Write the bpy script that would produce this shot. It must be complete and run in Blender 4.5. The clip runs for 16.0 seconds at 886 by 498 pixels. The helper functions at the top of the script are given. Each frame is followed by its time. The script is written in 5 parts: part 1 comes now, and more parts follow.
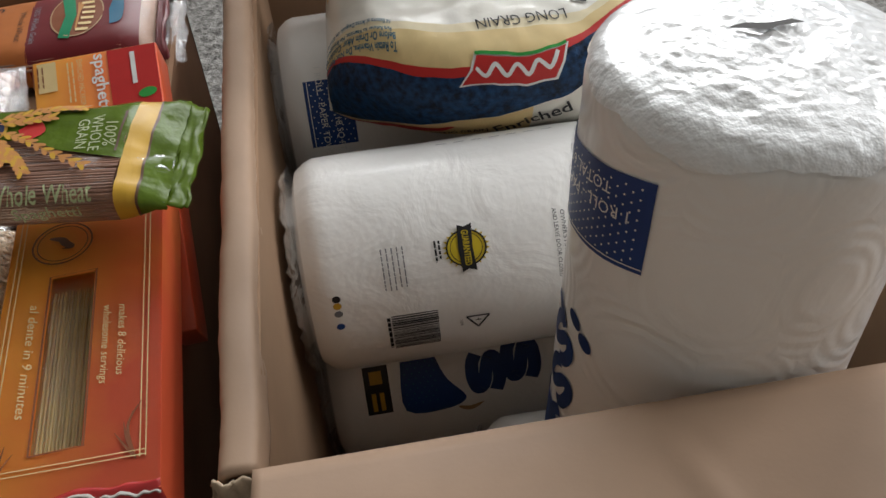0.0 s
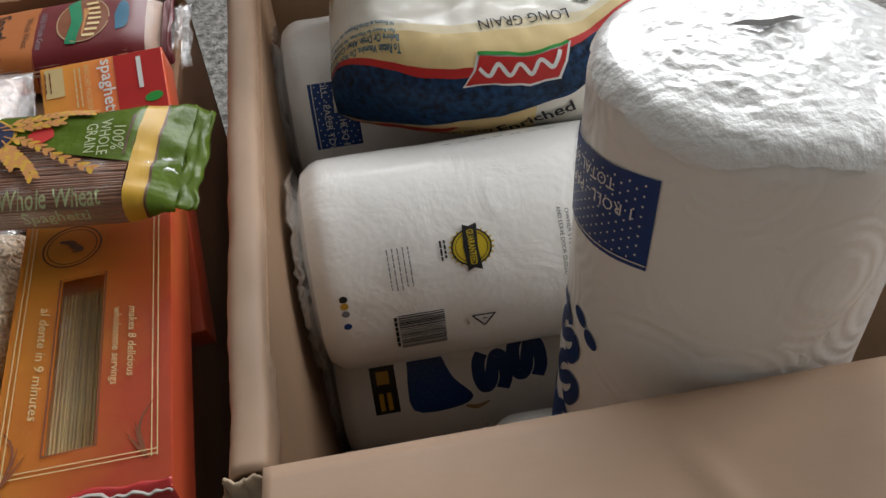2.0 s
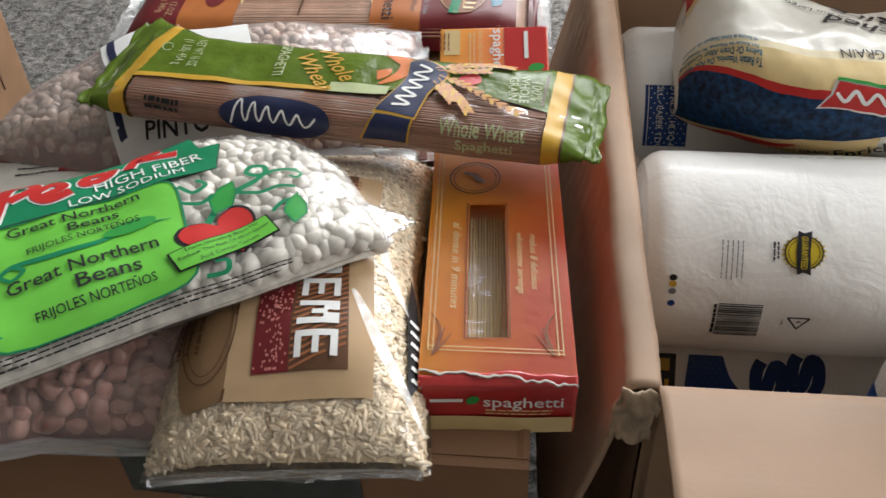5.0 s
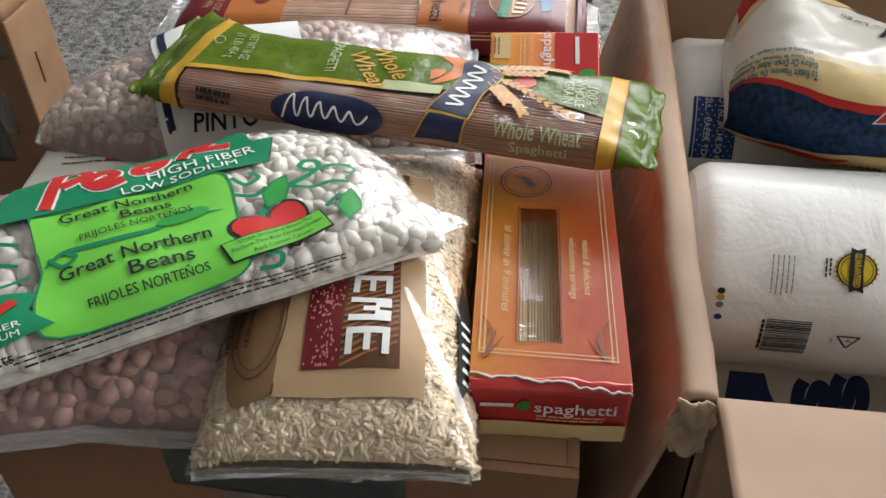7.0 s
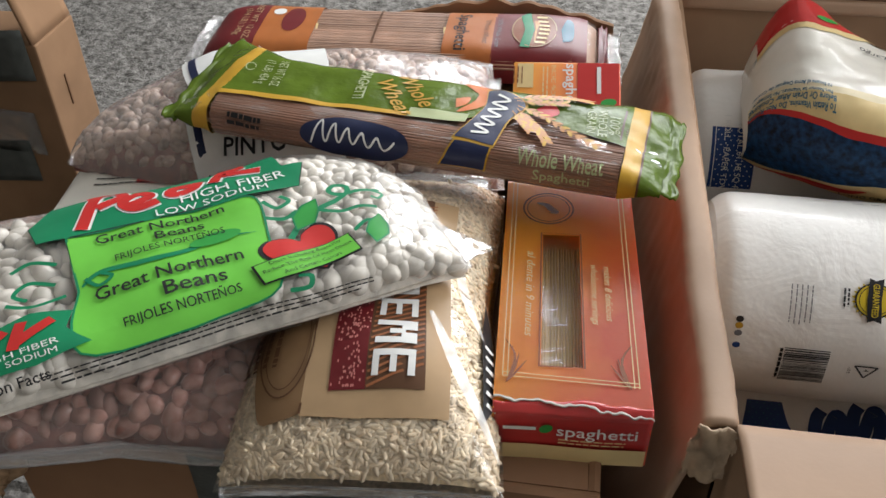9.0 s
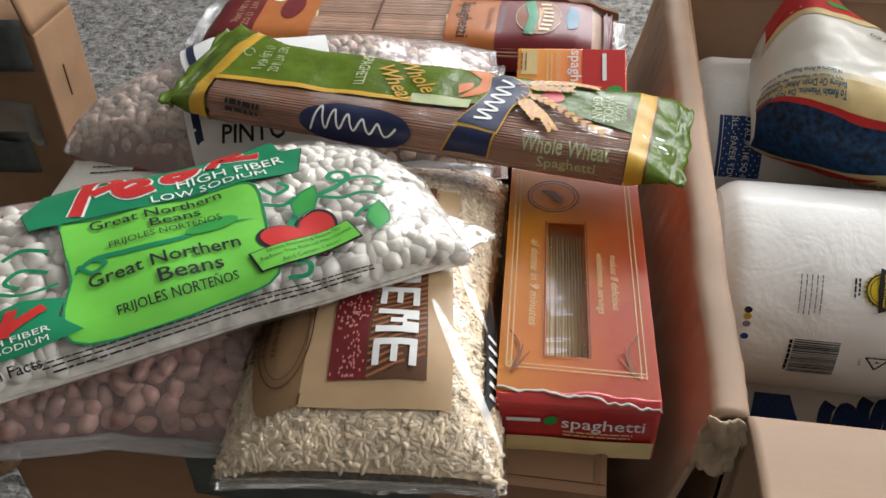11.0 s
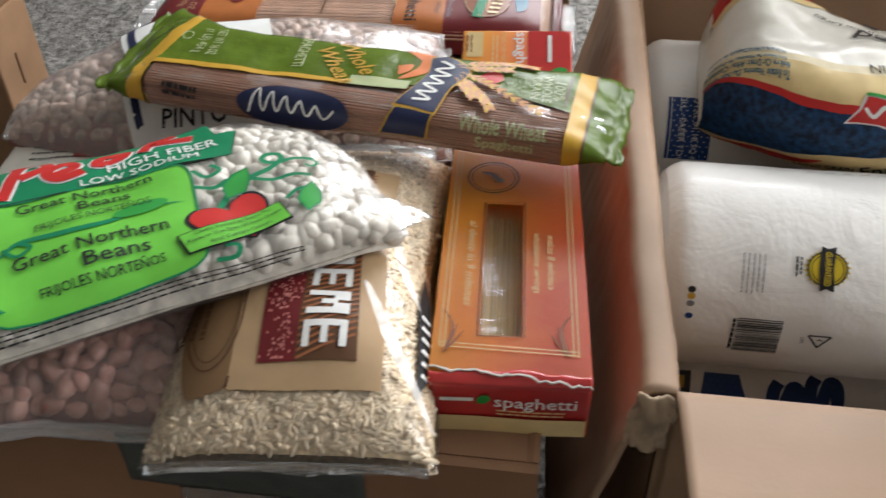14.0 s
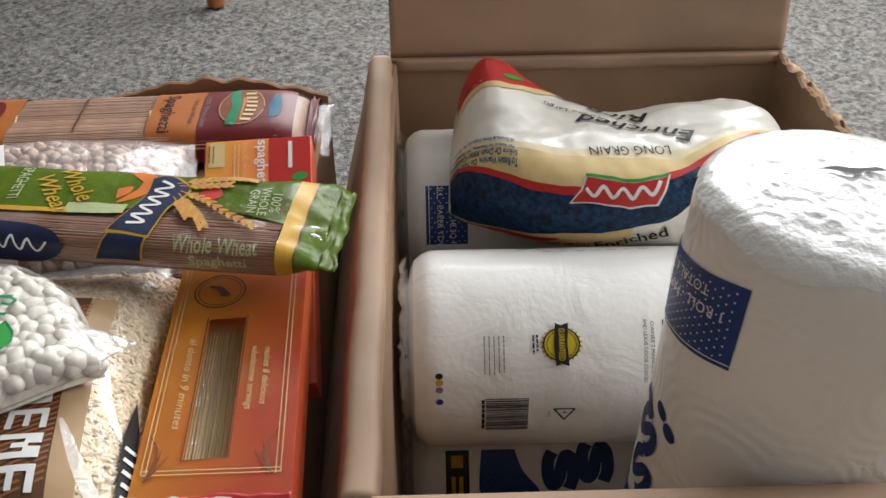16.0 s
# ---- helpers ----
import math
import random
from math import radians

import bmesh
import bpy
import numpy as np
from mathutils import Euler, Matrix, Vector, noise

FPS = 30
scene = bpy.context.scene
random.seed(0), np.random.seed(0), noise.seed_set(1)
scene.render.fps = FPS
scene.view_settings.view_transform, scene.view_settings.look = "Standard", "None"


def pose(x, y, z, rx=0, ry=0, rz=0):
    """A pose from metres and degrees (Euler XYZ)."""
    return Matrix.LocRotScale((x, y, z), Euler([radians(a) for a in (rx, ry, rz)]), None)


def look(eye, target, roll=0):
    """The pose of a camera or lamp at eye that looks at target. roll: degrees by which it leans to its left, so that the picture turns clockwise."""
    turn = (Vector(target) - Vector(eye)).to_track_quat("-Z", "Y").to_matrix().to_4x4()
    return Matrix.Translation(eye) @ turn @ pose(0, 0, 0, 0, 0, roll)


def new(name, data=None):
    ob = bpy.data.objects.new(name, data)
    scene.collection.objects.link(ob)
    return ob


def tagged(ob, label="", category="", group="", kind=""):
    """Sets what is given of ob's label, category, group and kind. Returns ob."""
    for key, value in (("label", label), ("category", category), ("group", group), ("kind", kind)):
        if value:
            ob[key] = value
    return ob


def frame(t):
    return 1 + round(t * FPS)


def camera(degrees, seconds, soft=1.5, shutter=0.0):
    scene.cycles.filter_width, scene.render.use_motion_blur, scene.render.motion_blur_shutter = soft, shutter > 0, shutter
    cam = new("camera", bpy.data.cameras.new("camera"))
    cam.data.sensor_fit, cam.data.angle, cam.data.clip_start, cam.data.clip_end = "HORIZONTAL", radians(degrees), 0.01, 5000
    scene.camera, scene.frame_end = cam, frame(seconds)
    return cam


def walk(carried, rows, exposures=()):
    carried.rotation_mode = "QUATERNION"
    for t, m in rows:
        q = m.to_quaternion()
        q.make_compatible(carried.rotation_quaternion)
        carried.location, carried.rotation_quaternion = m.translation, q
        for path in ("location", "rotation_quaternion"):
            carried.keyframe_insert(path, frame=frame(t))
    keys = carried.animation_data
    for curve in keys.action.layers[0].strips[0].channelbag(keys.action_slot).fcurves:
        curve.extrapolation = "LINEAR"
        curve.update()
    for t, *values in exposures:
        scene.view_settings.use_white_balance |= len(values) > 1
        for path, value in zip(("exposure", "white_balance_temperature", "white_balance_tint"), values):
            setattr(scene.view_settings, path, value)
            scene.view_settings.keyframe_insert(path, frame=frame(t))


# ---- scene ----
cam = camera(53.0, 16.0, shutter=0.5)
METRES, EYE, TILT, LEAN, TURN = 0.42, 0.835, -44.0, 3.5, -9.0
ROWS = [
    (0.0, 0.0, 0.0, 0.0, 0.0, 0.0, -0.0),
    (0.5, -0.0044, -0.0151, -0.0037, -0.02, 0.16, 0.2),
    (1.0, -0.0108, -0.0087, -0.0108, 0.01, -0.02, 0.09),
    (1.5, -0.0081, -0.0172, -0.0063, 0.34, -0.06, 0.62),
    (2.0, -0.0018, -0.0095, -0.0037, 0.28, 0.13, 0.64),
    (2.5, -0.0054, 0.0129, -0.0064, -0.24, 0.86, 0.59),
    (3.0, -0.0021, 0.0151, -0.0022, -0.73, -0.7, 1.27),
    (3.5, -0.1076, -0.0638, -0.0481, 0.57, 1.13, -2.98),
    (4.0, -0.218, -0.1092, -0.0945, 4.28, 1.63, -7.5),
    (4.5, -0.2484, -0.1553, -0.111, 8.52, 1.33, -9.67),
    (5.0, -0.2839, -0.1762, -0.1343, 9.64, 1.23, -11.16),
    (7.5, -0.3353, -0.1666, -0.1602, 10.96, 2.21, -13.84),
    (8.0, -0.3406, -0.2016, -0.1657, 11.25, 2.71, -14.37),
    (10.5, -0.3373, -0.1684, -0.1616, 11.64, 3.21, -13.85),
    (11.0, -0.3422, -0.1651, -0.1693, 11.65, 2.8, -14.19),
    (11.5, -0.3378, -0.1665, -0.1645, 11.55, 2.13, -14.23),
    (12.0, -0.3348, -0.1711, -0.1667, 11.63, 2.17, -14.23),
    (12.5, -0.3497, -0.1622, -0.2003, 11.7, 1.87, -15.37),
    (13.0, -0.3361, -0.1658, -0.1929, 11.68, 1.8, -14.97),
    (13.5, -0.3236, -0.1656, -0.1835, 11.47, 1.98, -14.57),
    (14.0, -0.2856, -0.1482, -0.1681, 10.36, 2.54, -13.48),
    (14.5, -0.1944, -0.1387, -0.1333, 8.62, 3.48, -11.31),
    (15.0, -0.1561, -0.1278, -0.1195, 5.85, 3.84, -9.84),
    (15.5, -0.0972, -0.1356, -0.083, 3.88, 7.5, -8.29),
    (16.0, -0.0601, -0.1558, -0.073, 3.6, 8.09, -7.32),
]
walk(cam, [(t, pose(0, 0, EYE, TILT, LEAN, TURN) @ pose(METRES * x, METRES * y, METRES * z, 90 + pitch, roll, yaw)) for t, x, y, z, yaw, pitch, roll in ROWS],
     [(0.0, -0.60), (3.2, -0.63), (3.6, -0.62), (4.5, -0.25), (5.5, -0.11), (13.5, -0.11), (15.0, -0.16), (15.5, -0.15), (16.0, -0.28)])


# ---- world and daylight ----
world = bpy.data.worlds.new("sky")
scene.world = world
world.use_nodes = True
wn = world.node_tree
sky = wn.nodes.new("ShaderNodeTexSky")
sky.sky_type = "NISHITA"
sky.sun_disc = False
sky.sun_elevation, sky.sun_rotation = radians(40), radians(200)
wn.links.new(sky.outputs[0], wn.nodes["Background"].inputs[0])
wn.nodes["Background"].inputs[1].default_value = 0.12


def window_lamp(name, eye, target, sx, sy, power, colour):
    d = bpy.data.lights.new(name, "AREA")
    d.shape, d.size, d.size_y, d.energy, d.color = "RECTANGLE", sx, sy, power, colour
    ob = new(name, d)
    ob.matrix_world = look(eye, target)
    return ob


window_lamp("window_daylight", (0.7, 2.82, 1.85), (0.2, 0.4, 0.5), 2.4, 1.2, 138.0, (0.97, 0.985, 1.0))
# added fill lamp; its side window is assumed and out of view
window_lamp("side_fill_daylight", (2.42, 0.8, 1.85), (0.1, 0.4, 0.5), 1.6, 1.1, 66.0, (0.97, 0.985, 1.0))


# ---- materials ----
def mat(name, colour, rough=0.6, vary=0.12, scale=40.0, bump=0.2, bscale=200.0, coat=0.0, second=None, spec=0.5, metal=0.0, random_vary=0.0, bdist=0.001):
    m = bpy.data.materials.new(name)
    m.use_nodes = True
    nt = m.node_tree
    n, l = nt.nodes, nt.links
    b = n["Principled BSDF"]
    tc = n.new("ShaderNodeTexCoord")
    n1 = n.new("ShaderNodeTexNoise")
    n1.inputs["Scale"].default_value, n1.inputs["Detail"].default_value = scale, 5
    n2 = n.new("ShaderNodeTexNoise")
    n2.inputs["Scale"].default_value, n2.inputs["Detail"].default_value = bscale, 3
    l.new(tc.outputs["Object"], n1.inputs["Vector"])
    l.new(tc.outputs["Object"], n2.inputs["Vector"])
    r = n.new("ShaderNodeValToRGB")
    r.color_ramp.elements[0].position, r.color_ramp.elements[1].position = 0.32, 0.68
    c2 = second or tuple(min(1, c * (1 + vary)) for c in colour)
    r.color_ramp.elements[0].color = (*[c * (1 - vary) for c in colour], 1)
    r.color_ramp.elements[1].color = (*c2, 1)
    l.new(n1.outputs[0], r.inputs[0])
    out = r.outputs[0]
    if random_vary:
        geo = n.new("ShaderNodeNewGeometry")
        hsv = n.new("ShaderNodeHueSaturation")
        mr = n.new("ShaderNodeMapRange")
        mr.inputs["To Min"].default_value, mr.inputs["To Max"].default_value = 1 - random_vary, 1 + random_vary
        l.new(geo.outputs["Random Per Island"], mr.inputs["Value"])
        l.new(mr.outputs[0], hsv.inputs["Value"])
        l.new(out, hsv.inputs["Color"])
        out = hsv.outputs[0]
    l.new(out, b.inputs["Base Color"])
    b.inputs["Roughness"].default_value, b.inputs["Metallic"].default_value = rough, metal
    b.inputs["Coat Weight"].default_value, b.inputs["Coat Roughness"].default_value = coat, 0.12
    b.inputs["Specular IOR Level"].default_value = spec
    if bump:
        bp = n.new("ShaderNodeBump")
        bp.inputs["Strength"].default_value, bp.inputs["Distance"].default_value = bump, bdist
        l.new(n2.outputs[0], bp.inputs["Height"])
        l.new(bp.outputs[0], b.inputs["Normal"])
    return m


def film(name, tint=(1, 1, 1), gloss=0.16, haze=0.02, rough=0.1, bump=0.25, bscale=38.0, edge=0.75):
    """Clear plastic film: see-through, with creased gloss and a little milky haze."""
    m = bpy.data.materials.new(name)
    m.use_nodes = True
    nt = m.node_tree
    n, l = nt.nodes, nt.links
    for x in list(n):
        n.remove(x)
    o = n.new("ShaderNodeOutputMaterial")
    t = n.new("ShaderNodeBsdfTransparent")
    t.inputs[0].default_value = (*tint, 1)
    g = n.new("ShaderNodeBsdfGlossy")
    g.inputs["Roughness"].default_value = rough
    g.inputs["Color"].default_value = (1, 1, 1, 1)
    d = n.new("ShaderNodeBsdfDiffuse")
    d.inputs["Color"].default_value = (0.9, 0.9, 0.88, 1)
    tc = n.new("ShaderNodeTexCoord")
    nz = n.new("ShaderNodeTexNoise")
    nz.inputs["Scale"].default_value, nz.inputs["Detail"].default_value, nz.inputs["Distortion"].default_value = bscale, 4, 1.2
    l.new(tc.outputs["Object"], nz.inputs["Vector"])
    bp = n.new("ShaderNodeBump")
    bp.inputs["Strength"].default_value, bp.inputs["Distance"].default_value = bump, 0.01
    l.new(nz.outputs[0], bp.inputs["Height"])
    fr = n.new("ShaderNodeFresnel")
    fr.inputs["IOR"].default_value = 1.4
    l.new(bp.outputs[0], g.inputs["Normal"])
    l.new(bp.outputs[0], fr.inputs["Normal"])
    ad = n.new("ShaderNodeMath")
    ad.operation = "MULTIPLY_ADD"
    ad.inputs[1].default_value, ad.inputs[2].default_value = edge, gloss * 0.1
    l.new(fr.outputs[0], ad.inputs[0])
    m1, m2 = n.new("ShaderNodeMixShader"), n.new("ShaderNodeMixShader")
    m1.inputs[0].default_value = haze
    l.new(t.outputs[0], m1.inputs[1])
    l.new(d.outputs[0], m1.inputs[2])
    l.new(ad.outputs[0], m2.inputs[0])
    l.new(m1.outputs[0], m2.inputs[1])
    l.new(g.outputs[0], m2.inputs[2])
    l.new(m2.outputs[0], o.inputs[0])
    return m


def ink(name, colour, rough=0.45, coat=0.08):
    return mat(name, colour, rough, vary=0.06, scale=60, bump=0.05, bscale=120, coat=coat, spec=0.3)


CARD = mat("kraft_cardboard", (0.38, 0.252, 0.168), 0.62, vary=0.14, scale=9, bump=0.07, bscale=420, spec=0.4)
# same kraft board, darker: the shade of the carton's walls is in its colour
CARD_SHADED = mat("kraft_cardboard_shaded", (0.30, 0.19, 0.118), 0.80, vary=0.12, scale=12, bump=0.07, bscale=420, spec=0.15)
CARD_TORN = mat("torn_corrugated_edge", (0.42, 0.28, 0.17), 0.95, vary=0.35, scale=120, bump=0.9, bscale=300, spec=0.1)
PAPER_SCRAP = mat("taped_torn_paper", (0.43, 0.32, 0.215), 0.75, vary=0.3, scale=70, bump=0.6, bscale=120, coat=0.15)
CARD_OLD = mat("worn_brown_cardboard", (0.27, 0.15, 0.085), 0.8, vary=0.2, scale=8, bump=0.07, bscale=300, spec=0.2)
CARD_BACK = mat("brown_patched_cardboard", (0.25, 0.145, 0.08), 0.8, vary=0.2, scale=8, bump=0.07, bscale=300, spec=0.2)
TAPE = mat("grey_duct_tape", (0.062, 0.068, 0.062), 0.45, vary=0.2, scale=60, bump=0.3, bscale=500)
CLEAR_TAPE = film("clear_packing_tape", (1, 0.97, 0.93), gloss=0.4, haze=0.04, rough=0.12, bump=0.3, bscale=20)
FILM = film("clear_bag_film")
FILM_DULL = film("milky_bag_film", gloss=0.25, haze=0.17, rough=0.18, bump=0.25, bscale=50)
FILM_PACK = film("taut_pack_film", gloss=0.05, haze=0.01, rough=0.30, bump=0.12, bscale=40, edge=0.22)
# whitened film for painted glints along creases
FILM_GLINT = film("film_crease_highlight", gloss=0.8, haze=0.42, rough=0.16, bump=0.5, bscale=60)
FILM_BEAN = film("bean_bag_film", gloss=0.14, haze=0.07, rough=0.16, bump=0.25, bscale=45)
FILM_RED = film("thin_bag_film", gloss=0.3, haze=0.11, rough=0.12, bump=0.45, bscale=45)
FILM_CRISP = film("crinkled_wrap", gloss=0.25, haze=0.12, rough=0.1, bump=0.9, bscale=75)
WHITE_INK, BLACK_INK = ink("white_ink", (0.75, 0.75, 0.73)), ink("black_ink", (0.015, 0.015, 0.017))
PALE_INK = ink("pale_grey_ink", (0.4, 0.4, 0.42))
GREY_INK = ink("grey_ink", (0.2, 0.2, 0.22))
LEMON_INK = ink("lemon_ink", (0.62, 0.46, 0.02))
GOLD_INK, RED_INK = ink("golden_ink", (0.54, 0.31, 0.03)), ink("red_ink", (0.5, 0.025, 0.022))
PALE_YELLOW = ink("pale_yellow_ink", (0.78, 0.68, 0.46))
CREAM_INK, BLUE_INK = ink("cream_ink", (0.72, 0.55, 0.27)), ink("blue_ink", (0.012, 0.05, 0.2))
BRUSH_INK = ink("brush_blue_ink", (0.012, 0.04, 0.15))
NAVY_INK, TEAL_INK = ink("navy_ink", (0.012, 0.018, 0.06)), ink("teal_ink", (0.02, 0.13, 0.22))
LIME_INK, GREEN_INK = ink("lime_ink", (0.14, 0.5, 0.055)), ink("green_ink", (0.005, 0.2, 0.085))
OLIVE_INK, LEAF_INK = mat("olive_film", (0.088, 0.138, 0.014), 0.27, vary=0.2, scale=45, bump=0.5, bscale=70, coat=0.03, bdist=0.003, spec=0.13), ink("leaf_ink", (0.03, 0.3, 0.05))
DULL_ORANGE = ink("dull_orange_ink", (0.40, 0.125, 0.03))
WHEAT_INK, ORANGE_INK = ink("wheat_ink", (0.5, 0.22, 0.06)), ink("orange_ink", (0.6, 0.16, 0.025))
MAROON_INK, RUST_INK = ink("maroon_ink", (0.14, 0.011, 0.014)), ink("rust_ink", (0.22, 0.07, 0.03))
HATCH_INK = ink("hatching_ink", (0.30, 0.11, 0.045))
DARK_TAN, PINK_INK = ink("dark_tan_ink", (0.2, 0.115, 0.055)), ink("pink_ink", (0.55, 0.2, 0.18))
TAN_INK, BROWN_INK = ink("tan_ink", (0.42, 0.28, 0.155)), ink("brown_ink", (0.1, 0.045, 0.02))
SAGE_INK = ink("pale_green_ink", (0.42, 0.47, 0.25))


CLEAR = (CLEAR_TAPE, FILM_PACK, FILM_GLINT, FILM_RED, FILM_BEAN, FILM, FILM_DULL, FILM_CRISP)


# ---- helpers for meshes ----
def thing(name, m, label, category, group="", kind=""):
    ob = new(name)
    ob.matrix_world = m
    ob.empty_display_size = 0.02
    return tagged(ob, label, category, group, kind)


def part(name, bm, material, parent, label="", smooth=True, recalc=False):
    me = bpy.data.meshes.new(name)
    if recalc:
        bmesh.ops.recalc_face_normals(bm, faces=bm.faces)
    bm.to_mesh(me)
    bm.free()
    me.materials.append(material)
    if smooth:
        me.polygons.foreach_set("use_smooth", [True] * len(me.polygons))
    ob = new(name, me)
    if parent:
        ob.parent = parent
    if label:
        ob["label"] = label
    if material in CLEAR:
        ob.visible_shadow = False
    return ob


def box_bm(x0, x1, y0, y1, z0, z1, bevel=0.0, segs=2):
    bm = bmesh.new()
    bmesh.ops.create_cube(bm, size=1)
    for v in bm.verts:
        v.co = Vector(((x0 + x1) / 2 + v.co.x * (x1 - x0), (y0 + y1) / 2 + v.co.y * (y1 - y0), (z0 + z1) / 2 + v.co.z * (z1 - z0)))
    if bevel:
        bmesh.ops.bevel(bm, geom=bm.edges[:], offset=bevel, segments=segs, affect="EDGES", profile=0.6)
    return bm


def sheet_bm(f, nu, nv, close_u=False):
    """A grid of quads from f(i / nu, j / nv)."""
    bm = bmesh.new()
    vs = [[bm.verts.new(f(i / nu, j / nv)) for j in range(nv + 1)] for i in range(nu if close_u else nu + 1)]
    for i in range(nu):
        for j in range(nv):
            a, b = vs[i], vs[(i + 1) % len(vs)]
            bm.faces.new((a[j], b[j], b[j + 1], a[j + 1]))
    return bm


def slab_bm(f, nu, nv, thick):
    """A thick sheet: f gives the top, the underside lies thick below along the normal."""
    bm = sheet_bm(f, nu, nv)
    bm.normal_update()
    bmesh.ops.solidify(bm, geom=bm.faces[:], thickness=thick)
    return bm


def nz(x, y, z=0.0, s=1.0):
    return noise.noise(Vector((x * s, y * s, z * s)))


def placed(origin, x_axis, up=(0, 0, 1)):
    """A pose with its origin, x along x_axis and z as near up as can be."""
    x = Vector(x_axis).normalized()
    y = Vector(up).cross(x).normalized()
    z = x.cross(y)
    return Matrix.Translation(origin) @ Matrix((x, y, z)).transposed().to_4x4()


def slice_bm(bm, step):
    """Cuts a flat shape in the plane along a grid, so that it can bend."""
    xs = [v.co.x for v in bm.verts]
    ys = [v.co.y for v in bm.verts]
    for axis, lo, hi in ((0, min(xs), max(xs)), (1, min(ys), max(ys))):
        k = math.ceil(lo / step + 1e-6)
        while k * step < hi - 1e-6:
            no = Vector((1, 0, 0)) if axis == 0 else Vector((0, 1, 0))
            bmesh.ops.bisect_plane(bm, geom=bm.verts[:] + bm.edges[:] + bm.faces[:], plane_co=no * (k * step), plane_no=no, dist=1e-6)
            k += 1
    return bm


def wrap(bm, surf, lift):
    """Lays a flat shape onto a surface: surf(x, y) gives the place."""
    e = 0.0008
    for v in bm.verts:
        x, y = v.co.x, v.co.y
        p = Vector(surf(x, y))
        n = (Vector(surf(x + e, y)) - Vector(surf(x - e, y))).cross(Vector(surf(x, y + e)) - Vector(surf(x, y - e)))
        n = n.normalized() if n.length > 1e-12 else Vector((0, 0, 1))
        v.co = p + n * lift
    return bm


def shape(name, points, surf, material, parent, lift=0.0006, step=0.006, label=""):
    """A printed area with the outline given in metres on the surface."""
    bm = bmesh.new()
    vs = [bm.verts.new((x, y, 0)) for x, y in points]
    f = bm.faces.new(vs)
    f.normal_update()
    if f.normal.z < 0:
        f.normal_flip()
    bmesh.ops.triangulate(bm, faces=bm.faces[:])
    slice_bm(bm, step)
    return part(name, wrap(bm, surf, lift), material, parent, label)


def rect(x0, y0, x1, y1):
    return [(x0, y0), (x1, y0), (x1, y1), (x0, y1)]


def ellipse(cx, cy, rx, ry, n=28, a0=0.0, a1=360.0):
    return [(cx + rx * math.cos(radians(a0 + (a1 - a0) * i / n)), cy + ry * math.sin(radians(a0 + (a1 - a0) * i / n))) for i in range(n)]


def turned(points, cx, cy, deg):
    c, s = math.cos(radians(deg)), math.sin(radians(deg))
    return [(cx + x * c - y * s, cy + x * s + y * c) for x, y in points]


def stroke(name, pts, width, surf, material, parent, lift=0.0007, taper=False):
    """A drawn line of the given width along points on the surface."""
    bm = bmesh.new()
    n = len(pts)
    prev = None
    for i, (x, y) in enumerate(pts):
        ax, ay = pts[max(0, i - 1)]
        bx, by = pts[min(n - 1, i + 1)]
        d = math.hypot(bx - ax, by - ay) or 1
        w = width / 2 * (math.sin(math.pi * (0.08 + 0.92 * i / (n - 1))) if taper else 1)
        px, py = -(by - ay) / d * w, (bx - ax) / d * w
        pair = (bm.verts.new((x + px, y + py, 0)), bm.verts.new((x - px, y - py, 0)))
        if prev:
            bm.faces.new((prev[1], pair[1], pair[0], prev[0]))
        prev = pair
    return part(name, wrap(bm, surf, lift), material, parent)


def curve_pts(pts, n=8):
    """A smooth line through the points."""
    out = []
    p = [pts[0]] + list(pts) + [pts[-1]]
    for i in range(1, len(p) - 2):
        for k in range(n):
            t = k / n
            out.append(tuple(0.5 * ((2 * p[i][d]) + (-p[i - 1][d] + p[i + 1][d]) * t + (2 * p[i - 1][d] - 5 * p[i][d] + 4 * p[i + 1][d] - p[i + 2][d]) * t * t + (-p[i - 1][d] + 3 * p[i][d] - 3 * p[i + 1][d] + p[i + 2][d]) * t ** 3) for d in (0, 1)))
    out.append(tuple(pts[-1]))
    return out


def writing(text, at, height, surf, material, parent, turn=0.0, lift=0.001, width=0.0, bold=0.0, slant=0.0, name="printed_text", step=0.02):
    """Letters of the given capital height, centred at a place on the surface. width: squeezed or stretched to it."""
    cu = bpy.data.curves.new("letters", "FONT")
    cu.body, cu.size, cu.align_x, cu.align_y, cu.resolution_u = text, height / 0.7, "CENTER", "CENTER", 2
    cu.offset, cu.shear = bold * height, slant
    ob = new("letters", cu)
    dg = bpy.context.evaluated_depsgraph_get()
    me = bpy.data.meshes.new_from_object(ob.evaluated_get(dg))
    bm = bmesh.new()
    bm.from_mesh(me)
    bpy.data.objects.remove(ob)
    bpy.data.curves.remove(cu)
    bpy.data.meshes.remove(me)
    xs = [v.co.x for v in bm.verts]
    if not xs:
        return None
    k = width / (max(xs) - min(xs)) if width else 1.0
    c, s = math.cos(radians(turn)), math.sin(radians(turn))
    for v in bm.verts:
        x, y = v.co.x * k, v.co.y
        v.co = Vector((at[0] + x * c - y * s, at[1] + x * s + y * c, 0))
    if step:
        slice_bm(bm, step)
    return part(name, wrap(bm, surf, lift), material, parent, smooth=False)


